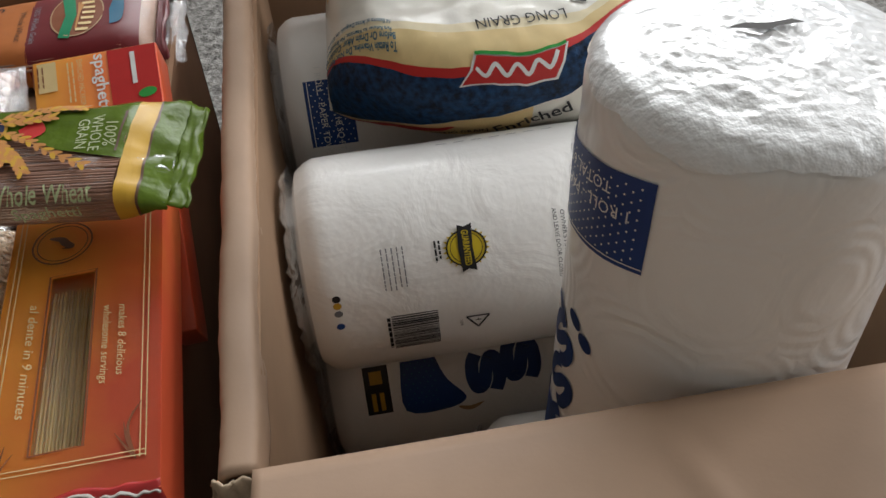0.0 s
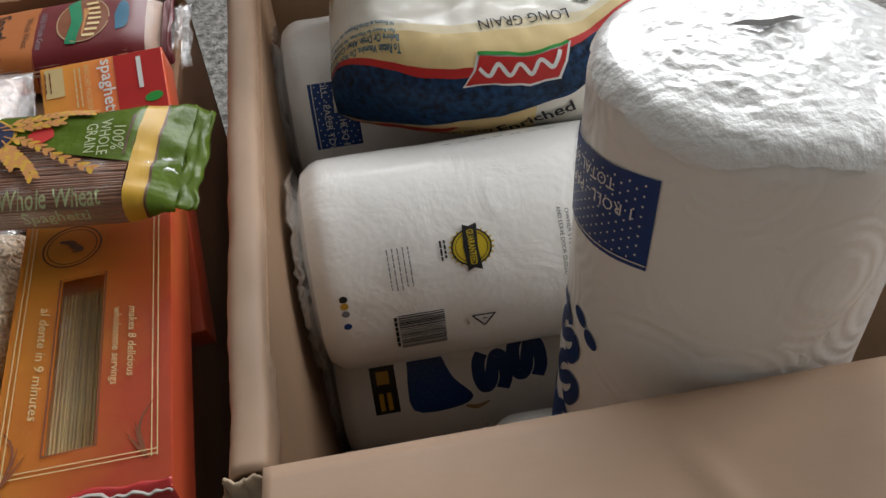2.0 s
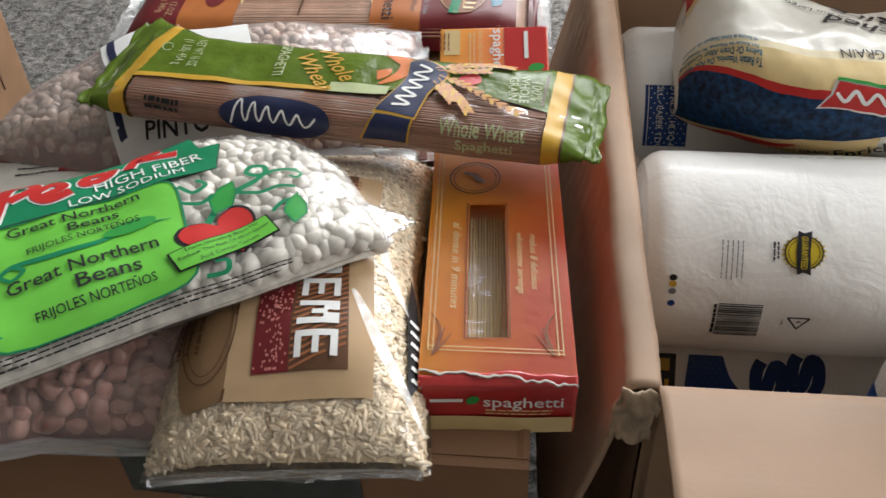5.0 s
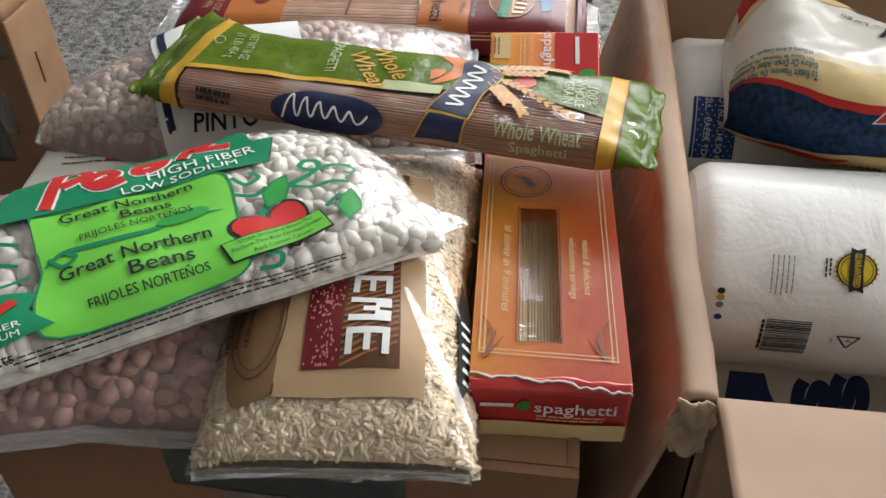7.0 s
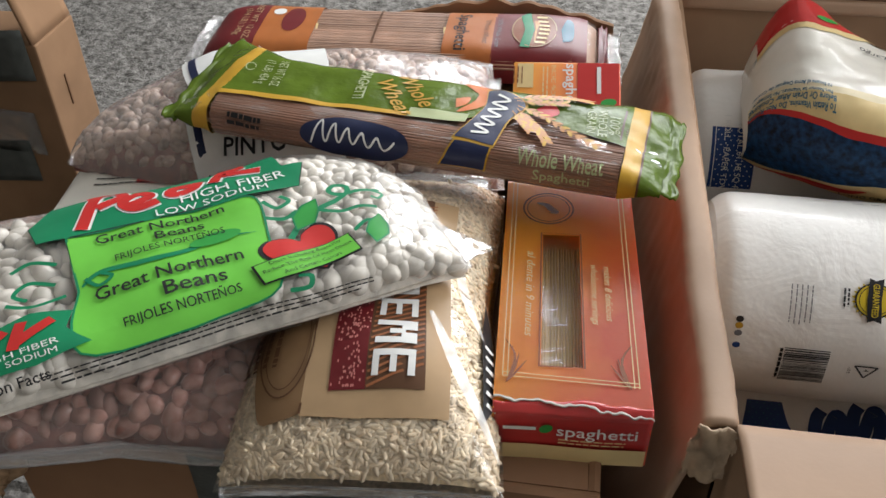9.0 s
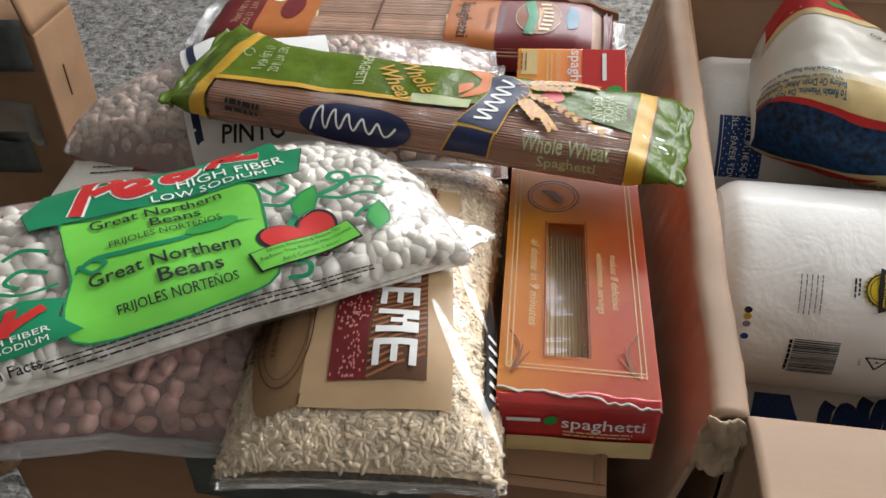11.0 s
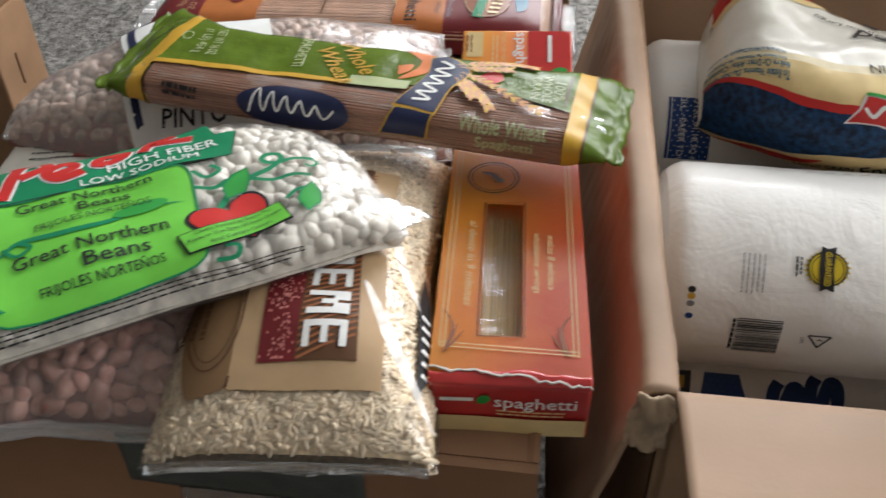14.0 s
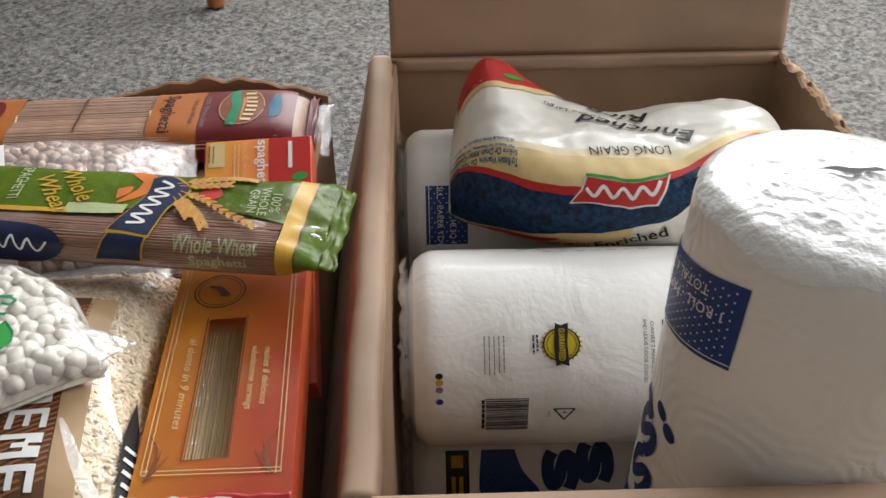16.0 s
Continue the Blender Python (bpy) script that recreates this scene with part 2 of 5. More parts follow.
def pillow(a, b, top, seed=0, px=2.6, py=2.4, lump=0.003, lump_scale=30.0, end=0.0):
    """The upper side of a filled bag, half lengths a and b, in metres on its plan."""
    def surf(x, y):
        u, v = min(1, abs(x) / a), min(1, abs(y) / b)
        k = (1 - u ** px) ** 0.6 * (1 - v ** py) ** 0.6
        z = end + top * k + lump * k * nz(x + seed, y, seed, lump_scale)
        return (x, y * (1 - 0.1 * (1 - u) ** 2), z)
    return surf


def bag_skin(name, a, b, surf, depth, material, parent, nu=56, nv=40, label=""):
    """The closed film of a pillow bag: the upper side and a flatter underside."""
    def f(i, j):
        x, y = a * (2 * i - 1), b * (2 * j - 1)
        return surf(x, y)
    bm = sheet_bm(f, nu, nv)
    def g(i, j):
        x, y = a * (2 * i - 1), b * (2 * (1 - j) - 1)
        p = surf(x, y)
        u, w = abs(x) / a, abs(y) / b
        return (p[0], p[1], -depth * (1 - u ** 6) * (1 - w ** 6))
    under = sheet_bm(g, nu // 2, nv // 2)
    me = bpy.data.meshes.new("under")
    under.to_mesh(me)
    under.free()
    bm.from_mesh(me)
    bpy.data.meshes.remove(me)
    return part(name, bm, material, parent, label)


def scatter(name, places, seed_pts, material, parent, label=""):
    """Many small solids in one mesh. places: list of 4x4 poses with scale; seed_pts: verts, faces of one."""
    vs, fs = seed_pts
    base = np.array([(*v, 1) for v in vs])
    allv, allf = [], []
    for k, m in enumerate(places):
        allv.append((base @ np.array(m.transposed()))[:, :3])
        allf.extend([tuple(i + k * len(vs) for i in f) for f in fs])
    me = bpy.data.meshes.new(name)
    me.from_pydata(np.concatenate(allv).tolist(), [], allf)
    me.polygons.foreach_set("use_smooth", [True] * len(me.polygons))
    me.materials.append(material)
    ob = new(name, me)
    ob.parent = parent
    tagged(ob, label, kind="stuff")
    return ob


def ball(sub=2):
    bm = bmesh.new()
    bmesh.ops.create_icosphere(bm, subdivisions=sub, radius=1)
    out = [tuple(v.co) for v in bm.verts], [tuple(v.index for v in f.verts) for f in bm.faces]
    bm.free()
    return out


def bean_seed():
    vs, fs = ball(2)
    return [(x, y - 0.22 * (1 - x * x) * (1 if y > 0 else 0.4) + 0.12 * x * x, z) for x, y, z in vs], fs


def grain_seed():
    bm = bmesh.new()
    bmesh.ops.create_uvsphere(bm, u_segments=5, v_segments=5, radius=1)
    for v in bm.verts:
        v.co = Vector((v.co.z, v.co.x, v.co.y))
    out = [tuple(v.co) for v in bm.verts], [tuple(v.index for v in f.verts) for f in bm.faces]
    bm.free()
    return out


def strew(surf, region, count, size, rng, flat=0.4, sink=0.003, keep=None, gap=0.0):
    """Poses for solids strewn just under a surface. region: x0, y0, x1, y1; size: half lengths."""
    out, taken, tries = [], {}, 0
    while len(out) < count and tries < count * 12:
        tries += 1
        x, y = rng.uniform(region[0], region[2]), rng.uniform(region[1], region[3])
        if keep and not keep(x, y):
            continue
        if gap:
            c = (int(x // gap), int(y // gap))
            if any((x - q[0]) ** 2 + (y - q[1]) ** 2 < gap * gap for dx in (-1, 0, 1) for dy in (-1, 0, 1) for q in taken.get((c[0] + dx, c[1] + dy), ())):
                continue
            taken.setdefault(c, []).append((x, y))
        e = 0.002
        p = Vector(surf(x, y))
        n = (Vector(surf(x + e, y)) - Vector(surf(x - e, y))).cross(Vector(surf(x, y + e)) - Vector(surf(x, y - e)))
        n = n.normalized() if n.length else Vector((0, 0, 1))
        k = rng.uniform(0.85, 1.15)
        turn = n.to_track_quat("Z", "Y").to_matrix().to_4x4() @ Euler((rng.gauss(0, flat), rng.gauss(0, flat), rng.uniform(0, 6.283))).to_matrix().to_4x4()
        out.append(Matrix.Translation(p - n * (sink + rng.uniform(0, sink * 0.5))) @ turn @ Matrix.Diagonal((size[0] * k, size[1] * k, size[2] * k, 1)))
    return out


# ---- room ----
CARPET = mat("speckled_grey_carpet", (0.12, 0.113, 0.104), 0.95, vary=0.3, scale=75, bump=0.9, bscale=190, spec=0.1, second=(0.28, 0.268, 0.25), bdist=0.006)
# unseen walls and ceiling, added to bounce window light onto the cartons
PAINT = mat("beige_wall_paint", (0.27, 0.25, 0.225), 0.8, vary=0.03, scale=3, bump=0.1, bscale=150)

CEILING = mat("white_ceiling_paint", (0.72, 0.72, 0.71), 0.9, vary=0.02, scale=4, bump=0.15, bscale=90)


def structure(name, bm, material, label):
    return tagged(part(name, bm, material, None, smooth=False), label, name.split("_")[0], kind="structure")


def carpet_height(x, y):
    return 0.006 * nz(x, y, 0, 90) + 0.004 * nz(x, y, 3, 30)


def carpet_sheet(i, j):
    x, y = -2.4 + 4.9 * i, -1.6 + 4.5 * j
    return (x, y, carpet_height(x, y) - 0.006)


structure("floor", sheet_bm(carpet_sheet, 420, 480), CARPET, "speckled grey and beige loop carpet on the floor")
structure("wall_west", box_bm(-2.5, -2.4, -1.6, 3.0, -0.02, 2.5), PAINT, "plain light painted wall out of view, bouncing window light")
structure("wall_south", box_bm(-2.4, 2.5, -1.7, -1.6, -0.02, 2.5), PAINT, "plain light painted wall out of view, bouncing window light")
structure("ceiling", box_bm(-2.5, 2.6, -1.7, 3.0, 2.5, 2.6), CEILING, "plain white ceiling out of view, bouncing soft light down")
for nm, b in (("wall_north", (-2.4, -0.3, 2.9, 3.0, -0.02, 2.5)), ("wall_north_b", (2.3, 2.5, 2.9, 3.0, -0.02, 2.5)), ("wall_north_c", (-0.3, 2.3, 2.9, 3.0, -0.02, 1.0)), ("wall_north_d", (-0.3, 2.3, 2.9, 3.0, 2.45, 2.5)),
              ("wall_east", (2.5, 2.6, -1.6, -0.1, -0.02, 2.5)), ("wall_east_b", (2.5, 2.6, 1.7, 3.0, -0.02, 2.5)), ("wall_east_c", (2.5, 2.6, -0.1, 1.7, -0.02, 1.1)), ("wall_east_d", (2.5, 2.6, -0.1, 1.7, 2.4, 2.5))):
    structure(nm, box_bm(*b), PAINT, "light painted wall out of view round a window opening")

# ---- chair leg far behind ----
WOOD = mat("orange_brown_varnished_wood", (0.3, 0.1, 0.03), 0.35, vary=0.3, scale=30, bump=0.1, coat=0.4)


def chair_leg():
    prof = [(0.021, 0.0), (0.024, 0.006), (0.024, 0.03), (0.02, 0.06), (0.022, 0.12), (0.026, 0.3), (0.026, 0.43)]
    bm = bmesh.new()
    rings = [[bm.verts.new((r * math.cos(a * math.pi / 8), r * math.sin(a * math.pi / 8), z)) for a in range(16)] for r, z in prof]
    for p, q in zip(rings, rings[1:]):
        for k in range(16):
            bm.faces.new((p[k], p[(k + 1) % 16], q[(k + 1) % 16], q[k]))
    bm.faces.new(rings[0][::-1])
    bm.faces.new(rings[-1])
    root = thing("chair_leg", pose(-0.61, 2.32, 0.0), "orange-brown varnished wooden chair leg on the carpet", "chair leg")
    part("turned_leg", bm, WOOD, root)


chair_leg()


# ---- cartons ----
def ragged(z, amp, s, seed):
    return lambda q: z + amp * (nz(q, seed, 0, s) + 0.5 * nz(q, seed, 4, s * 3.1))


def board(name, p0, p1, z0, top, thick, material, parent, n=60, label=""):
    """An upright board from p0 to p1 in plan with a top edge that may be ragged."""
    d = (Vector(p1) - Vector(p0))
    u = d.normalized()
    w = Vector((-u.y, u.x)) * thick
    bm = bmesh.new()
    rows = []
    for i in range(n + 1):
        p = Vector(p0) + d * (i / n)
        zt = top(i / n * d.length) if callable(top) else top
        rows.append([bm.verts.new(c) for c in ((p.x, p.y, z0), (p.x + w.x, p.y + w.y, z0), (p.x + w.x, p.y + w.y, zt - 0.001), (p.x + w.x * 0.5, p.y + w.y * 0.5, zt), (p.x, p.y, zt - 0.001))])
    for a, b in zip(rows, rows[1:]):
        for k in range(5):
            bm.faces.new((a[k], b[k], b[(k + 1) % 5], a[(k + 1) % 5]))
    bm.faces.new(rows[0])
    bm.faces.new(rows[-1][::-1])
    return part(name, bm, material, parent, label, smooth=False, recalc=True)


def towel_carton():
    x0, x1, y0, y1, h = -0.070, 0.312, 0.212, 0.750, 0.514
    root = thing("towel_carton", pose(0, 0, 0), "open brown corrugated carton holding paper towels, standing on carpet", "carton")
    part("bottom", box_bm(x0, x1, y0, y1, 0.003, 0.009), CARD_SHADED, root, smooth=False)
    board("side_wall", (x0, y1), (x0, y0), 0.003, h - 0.006, 0.006, CARD_SHADED, root)
    board("side_wall", (x1, y0 + 0.006), (x1, y1), 0.003, ragged(h - 0.004, 0.006, 60, 2), 0.006, CARD_SHADED, root, n=150)
    board("end_wall", (x0, y0), (x1, y0), 0.003, h - 0.003, 0.006, CARD_SHADED, root)
    board("end_wall", (x1, y1), (x0, y1), 0.003, h - 0.002, 0.006, CARD_SHADED, root)
    # long flap folded outwards over the wall, with a bulging fold
    prof = curve_pts([(-0.0635, 0.492), (-0.0638, 0.510), (-0.0660, 0.5160), (-0.074, 0.5172), (-0.0800, 0.5150), (-0.0825, 0.508), (-0.0860, 0.485), (-0.094, 0.445), (-0.107, 0.39), (-0.118, 0.33)], 5)

    def flap(i, j):
        k = min(len(prof) - 1, round(j * (len(prof) - 1)))
        px, pz = prof[k]
        y = y0 + 0.003 + (y1 - y0 - 0.011) * i
        w = 0.0016 * nz(y, 0, 0, 14) + 0.0010 * nz(y, pz, 1, 70) + 0.0006 * nz(y, pz, 3, 160)
        return (px - 0.018 * i * (0.4 + j) * 0.5 + w, y, pz + 0.0012 * nz(y, px, 5, 30))
    part("side_flap", slab_bm(flap, 110, len(prof) - 1, 0.004), CARD, root, "long flap folded down outside", recalc=True)

    def front(i, j):
        x = x0 + 0.004 + (x1 - x0 - 0.002) * i
        ridge = min(1, j * 4) * 0.0018 * math.exp(-((x - 0.098 - 0.06 * j) / 0.006) ** 2)
        return (x, y0 + 0.002 - 0.19 * j, h + 0.0025 * math.sin(min(1, j * 8) * 1.57) + 0.012 * j + ridge + 0.0012 * nz(x, j, 0, 12) * min(1, j * 3))
    part("end_flap", slab_bm(front, 90, 24, 0.004), CARD, root, "end flap opened outwards with a soft crease", recalc=True)

    def back(i, j):
        x = x0 + (x1 - x0) * i
        return (x, y1 - 0.004 + 0.030 * j + 0.003 * math.exp(-(j / 0.04) ** 2) + 0.001 * nz(x, j, 2, 14), h - 0.003 + 0.2 * j)
    part("end_flap", slab_bm(back, 60, 30, 0.004), CARD, root, "end flap standing upright", recalc=True)

    def creaseline(i, j):
        x = x0 + 0.006 + (x1 - x0 - 0.012) * i
        return (x, y1 - 0.0085 - 0.001 * math.sin(math.pi * j), h - 0.014 + 0.012 * j)
    part("fold_ridge", slab_bm(creaseline, 40, 4, 0.002), CARD, root, recalc=True)

    # torn liner along the far side wall
    def torn(i, j):
        y = 0.40 + 0.345 * i
        return (x1 + 0.004 + (0.022 + 0.016 * nz(y, 1, 0, 60)) * j, y, h - 0.012 + 0.01 * nz(y, j, 3, 80) - 0.03 * j * j)
    part("torn_liner", slab_bm(torn, 120, 5, 0.0012), CARD_TORN, root, "ragged torn cardboard edge", recalc=True)

    # crumpled corner with stuck paper
    def scrap(i, j):
        x = -0.0845 - 0.004 * j + 0.021 * i
        z = 0.5165 - 0.034 * j - 0.003 * abs(2 * i - 1) ** 3
        return (x + 0.002 * nz(i, j, 1, 4), 0.2135 - 0.0045 * math.sin(3.1 * i) * math.sin(2.5 * j + 0.3) + 0.003 * nz(i, j, 0, 5) + 0.0025 * abs(nz(i, j, 7, 11)), z + 0.003 * nz(i, j, 2, 4) * j - 0.008 * i * j)
    part("crumpled_corner", slab_bm(scrap, 18, 22, 0.0015), PAPER_SCRAP, root, "crumpled torn corner with taped paper", recalc=True)


def old_carton():
    x0, x1, y0, y1, h = -0.448, -0.127, 0.190, 0.690, 0.484
    root = thing("food_carton", pose(0, 0, 0), "worn brown cardboard carton heaped with dry food, standing on carpet", "carton")
    part("bottom", box_bm(x0, x1, y0, y1, 0.003, 0.009), CARD_OLD, root, smooth=False)
    board("side_wall", (x0, y1), (x0, y0 + 0.006), 0.003, h, 0.006, CARD_OLD, root)
    board("side_wall", (x1, y0 + 0.006), (x1, y1), 0.003, lambda q: 0.4787 + 0.0183 * min(1, q / 0.25), 0.006, CARD_OLD, root)
    board("end_wall", (x0, y0), (x1, y0), 0.003, 0.4785, 0.006, CARD_OLD, root)
    board("end_wall", (x1, y1), (x0, y1), 0.003, lambda q: h + 0.02 + 0.018 * math.sin(min(1, q / 0.2) * math.pi) + 0.004 * nz(q, 1, 0, 60), 0.006, CARD_OLD, root, n=120, label="torn wavy rim")
    part("inner_flap", box_bm(x0 + 0.0062, x1 - 0.0062, y0 + 0.0062, 0.40, 0.4735, 0.4782), CARD_OLD, root, "flap folded inwards under the food", smooth=False)
    part("inner_flap", box_bm(x0 + 0.007, x1 - 0.007, 0.56, y1 - 0.007, 0.478, 0.483), CARD_OLD, root, "flap folded inwards under the food", smooth=False)

    def tape(i, j):
        return (-0.342 + 0.128 * i, y0 - 0.0012 - 0.0006 * nz(i, j, 0, 6), h - 0.007 - 0.038 * j - 0.006 * i)
    part("duct_tape", slab_bm(tape, 20, 8, 0.0006), TAPE, root, "strip of dark grey duct tape", recalc=True)

    def tape2(i, j):
        return (-0.315 + 0.09 * i, y0 - 0.0022, h - 0.046 - 0.022 * j)
    part("clear_tape", slab_bm(tape2, 8, 4, 0.0004), CLEAR_TAPE, root, recalc=True)

    def corner(i, j):
        return (x0 - 0.014 + 0.022 * i + 0.004 * nz(i, j, 0, 3), y0 - 0.008 + 0.008 * i + 0.004 * nz(i, j, 2, 4), h - 0.006 - 0.05 * j * (1 - 0.5 * i) + 0.004 * nz(i, j, 5, 5))
    part("torn_corner", slab_bm(corner, 14, 14, 0.003), CARD_TORN, root, "torn cardboard corner bent outwards", recalc=True)


def back_carton():
    m = pose(-0.772, 0.772, 0.003)
    root = thing("taped_carton", m, "brown carton patched with grey and clear tape on the carpet", "carton")
    part("body", box_bm(-0.42, 0, 0, 0.088, 0, 0.40, 0.003), CARD_BACK, root, smooth=False)

    def flap(i, j):
        return (-0.002 - 0.02 * j, 0.088 * i, 0.40 + 0.1 * j)
    part("top_flap", slab_bm(flap, 8, 8, 0.004), CARD_BACK, root, "flap standing up", recalc=True)

    def strip(x0, x1, z0, z1, skew=0.0):
        return lambda i, j: (x0 + (x1 - x0) * i, -0.0014, z0 + (z1 - z0) * j + skew * i)
    part("duct_tape", slab_bm(strip(-0.3, -0.012, 0.335, 0.399, 0.02), 12, 6, 0.0007), TAPE, root, recalc=True)
    part("duct_tape", slab_bm(strip(-0.3, -0.05, 0.19, 0.25, 0.02), 12, 6, 0.0007), TAPE, root, recalc=True)
    part("clear_tape", slab_bm(strip(-0.3, -0.03, 0.27, 0.33, -0.02), 12, 6, 0.0005), CLEAR_TAPE, root, recalc=True)
    part("handle_slit", box_bm(-0.0005, 0.0012, 0.036, 0.0385, 0.305, 0.345), BROWN_INK, root, "dark slit in the side", smooth=False)


towel_carton()
old_carton()
back_carton()

# ---- paper towels ----
TOWEL = mat("embossed_white_paper_under_wrap", (0.88, 0.865, 0.835), 0.5, vary=0.02, scale=12, bump=0.0, coat=0.35)


def emboss(m, deep):
    """Quilted dimples and the soft wrinkles of the wrap."""
    n, l = m.node_tree.nodes, m.node_tree.links
    tc = n.new("ShaderNodeTexCoord")
    w = n.new("ShaderNodeTexVoronoi")
    w.inputs["Scale"].default_value, w.inputs["Randomness"].default_value = 17, 0.7
    k1, k2 = n.new("ShaderNodeMath"), n.new("ShaderNodeMath")
    k1.operation, k2.operation = "MULTIPLY", "SINE"
    k1.inputs[1].default_value = 62.0
    l.new(w.outputs["Distance"], k1.inputs[0])
    l.new(k1.outputs[0], k2.inputs[0])
    v = n.new("ShaderNodeTexNoise")
    v.inputs["Scale"].default_value, v.inputs["Detail"].default_value, v.inputs["Distortion"].default_value = 22, 4, 1.0
    a = n.new("ShaderNodeMath")
    a.operation = "MULTIPLY_ADD"
    a.inputs[1].default_value = deep
    bp = n.new("ShaderNodeBump")
    bp.inputs["Strength"].default_value, bp.inputs["Distance"].default_value = 0.5, 0.004
    l.new(tc.outputs["Object"], w.inputs["Vector"])
    l.new(tc.outputs["Object"], v.inputs["Vector"])
    l.new(k2.outputs[0], a.inputs[0])
    l.new(v.outputs[0], a.inputs[2])
    d, e = n.new("ShaderNodeTexVoronoi"), n.new("ShaderNodeMath")
    d.inputs["Scale"].default_value = 260
    e.operation = "MULTIPLY_ADD"
    e.inputs[1].default_value = 0.045
    l.new(tc.outputs["Object"], d.inputs["Vector"])
    l.new(d.outputs["Distance"], e.inputs[0])
    l.new(a.outputs[0], e.inputs[2])
    l.new(e.outputs[0], bp.inputs["Height"])
    l.new(bp.outputs[0], n["Principled BSDF"].inputs["Normal"])


TOWEL_DEEP = TOWEL.copy()
TOWEL_DEEP.name = "deep_embossed_white_paper"
emboss(TOWEL, 0.010)
emboss(TOWEL_DEEP, 0.075)
CORE = mat("grey_cardboard_core", (0.09, 0.085, 0.08), 0.9, vary=0.2)
R_TOWEL, L_TOWEL = 0.078, 0.28


def towel_roll(m, label, prints, seed=0.0, r=R_TOWEL, length=L_TOWEL, crinkle=0.0, oval=(1.0, 1.0)):
    """A wrapped roll, pressed oval, with its axis along local z from 0 to its length. Prints get a surface in (along, round) metres."""
    root = thing("paper_towel_roll", m, label, "paper towel", "paper towels in the carton")

    def rr(z, a):
        k = min(z, length - z)
        rnd = 1 - 0.10 * max(0, 1 - k / 0.014) ** 2
        if crinkle and z > length / 2:
            rnd = 1 - 0.21 * (1 - math.sqrt(max(0.0, 1 - max(0.0, 1 - k / 0.017) ** 2)))
        return r * rnd * (1 + 0.012 * nz(math.cos(a) * 2 + seed, math.sin(a) * 2, z * 14, 1) + 0.004 * nz(math.cos(a) * 6 + seed, math.sin(a) * 6, z * 50, 1))

    def side(s, z):
        a = s / r
        x, y = rr(z, a) * math.cos(a), rr(z, a) * math.sin(a)
        u, v = (0.58 * y - 0.81 * x) * oval[0], (0.81 * y + 0.58 * x) * oval[1]
        return (0.58 * v - 0.81 * u, 0.58 * u + 0.81 * v, z)
    bm = sheet_bm(lambda i, j: side(2 * math.pi * r * i, length * (j if not crinkle else 1 - (1 - j) ** 1.6)), 96, 44 if not crinkle else 80, close_u=True)
    part("wrapped_paper", bm, TOWEL_DEEP if crinkle else TOWEL, root)

    def end(z0, sign):
        def f(i, j):
            a, q = 2 * math.pi * i, 0.93 * (1 - j) + 0.08 * j
            h = 0.004 * math.sin(math.pi * min(1, j * 1.6)) - (0.01 * max(0, j - 0.8) * 5 if not crinkle else -0.004 * j)
            c = crinkle * (nz(q * math.cos(a) * 7, q * math.sin(a) * 7, seed, 1) + 0.6 * nz(q * math.cos(a) * 17, q * math.sin(a) * 17, seed, 1)) * min(1, j * 5)
            e = rr(z0, a) * (1 - j) + r * 0.13 * j
            x, y = e * math.cos(a), e * math.sin(a)
            u, v = (0.58 * y - 0.81 * x) * oval[0], (0.81 * y + 0.58 * x) * oval[1]
            return (0.58 * v - 0.81 * u, 0.58 * u + 0.81 * v, z0 + sign * (h + c))
        return f
    if not crinkle:
        part("paper_end", sheet_bm(end(length, 1), 72, 26, close_u=True), TOWEL, root, recalc=True)
    part("paper_end", sheet_bm(end(0.0, -1), 48, 8, close_u=True), TOWEL, root, recalc=True)
    c = bmesh.new()
    bmesh.ops.create_cone(c, cap_ends=True, segments=28, radius1=r * 0.15, radius2=r * 0.15, depth=0.004, matrix=Matrix.Translation((0, 0, length - 0.009)))
    if crinkle:
        c.free()
    else:
        part("core_tube", c, CORE, root, "dark hollow of the cardboard core")
    if not crinkle:
        def lip(i, j):
            """The loose end of the wrap, gathered inwards in folds."""
            a = 2 * math.pi * i
            e = (0.97 - 0.30 * j) * r * (1 + 0.03 * nz(math.cos(a) * 5, math.sin(a) * 5, seed, 1))
            x, y = e * math.cos(a), e * math.sin(a)
            u, v = (0.58 * y - 0.81 * x) * oval[0], (0.81 * y + 0.58 * x) * oval[1]
            return (0.58 * v - 0.81 * u, 0.58 * u + 0.81 * v, -0.002 - 0.007 * math.sin(math.pi * (0.15 + 0.85 * j)) * (1 + 0.7 * nz(math.cos(a) * 9, math.sin(a) * 9, j * 3 + seed, 1)))
        part("wrap_lip", sheet_bm(lip, 90, 8, close_u=True), FILM_DULL, root, "loose gathered end of the clear wrap", recalc=True)
    prints(root, side)
    return root


def dots_on(root, surf, x0, x1, y0, y1, step, material, lift=0.0012, d=0.0006):
    bm = bmesh.new()
    k = 0
    x = x0
    while x < x1:
        y = y0 + (step / 2 if k % 2 else 0)
        while y < y1:
            vs = [bm.verts.new((x + d * math.cos(q * math.pi / 3), y + d * math.sin(q * math.pi / 3), 0)) for q in range(6)]
            bm.faces.new(vs)
            y += step
        x += step * 0.8
        k += 1
    part("printed_dots", wrap(bm, surf, lift), material, root)


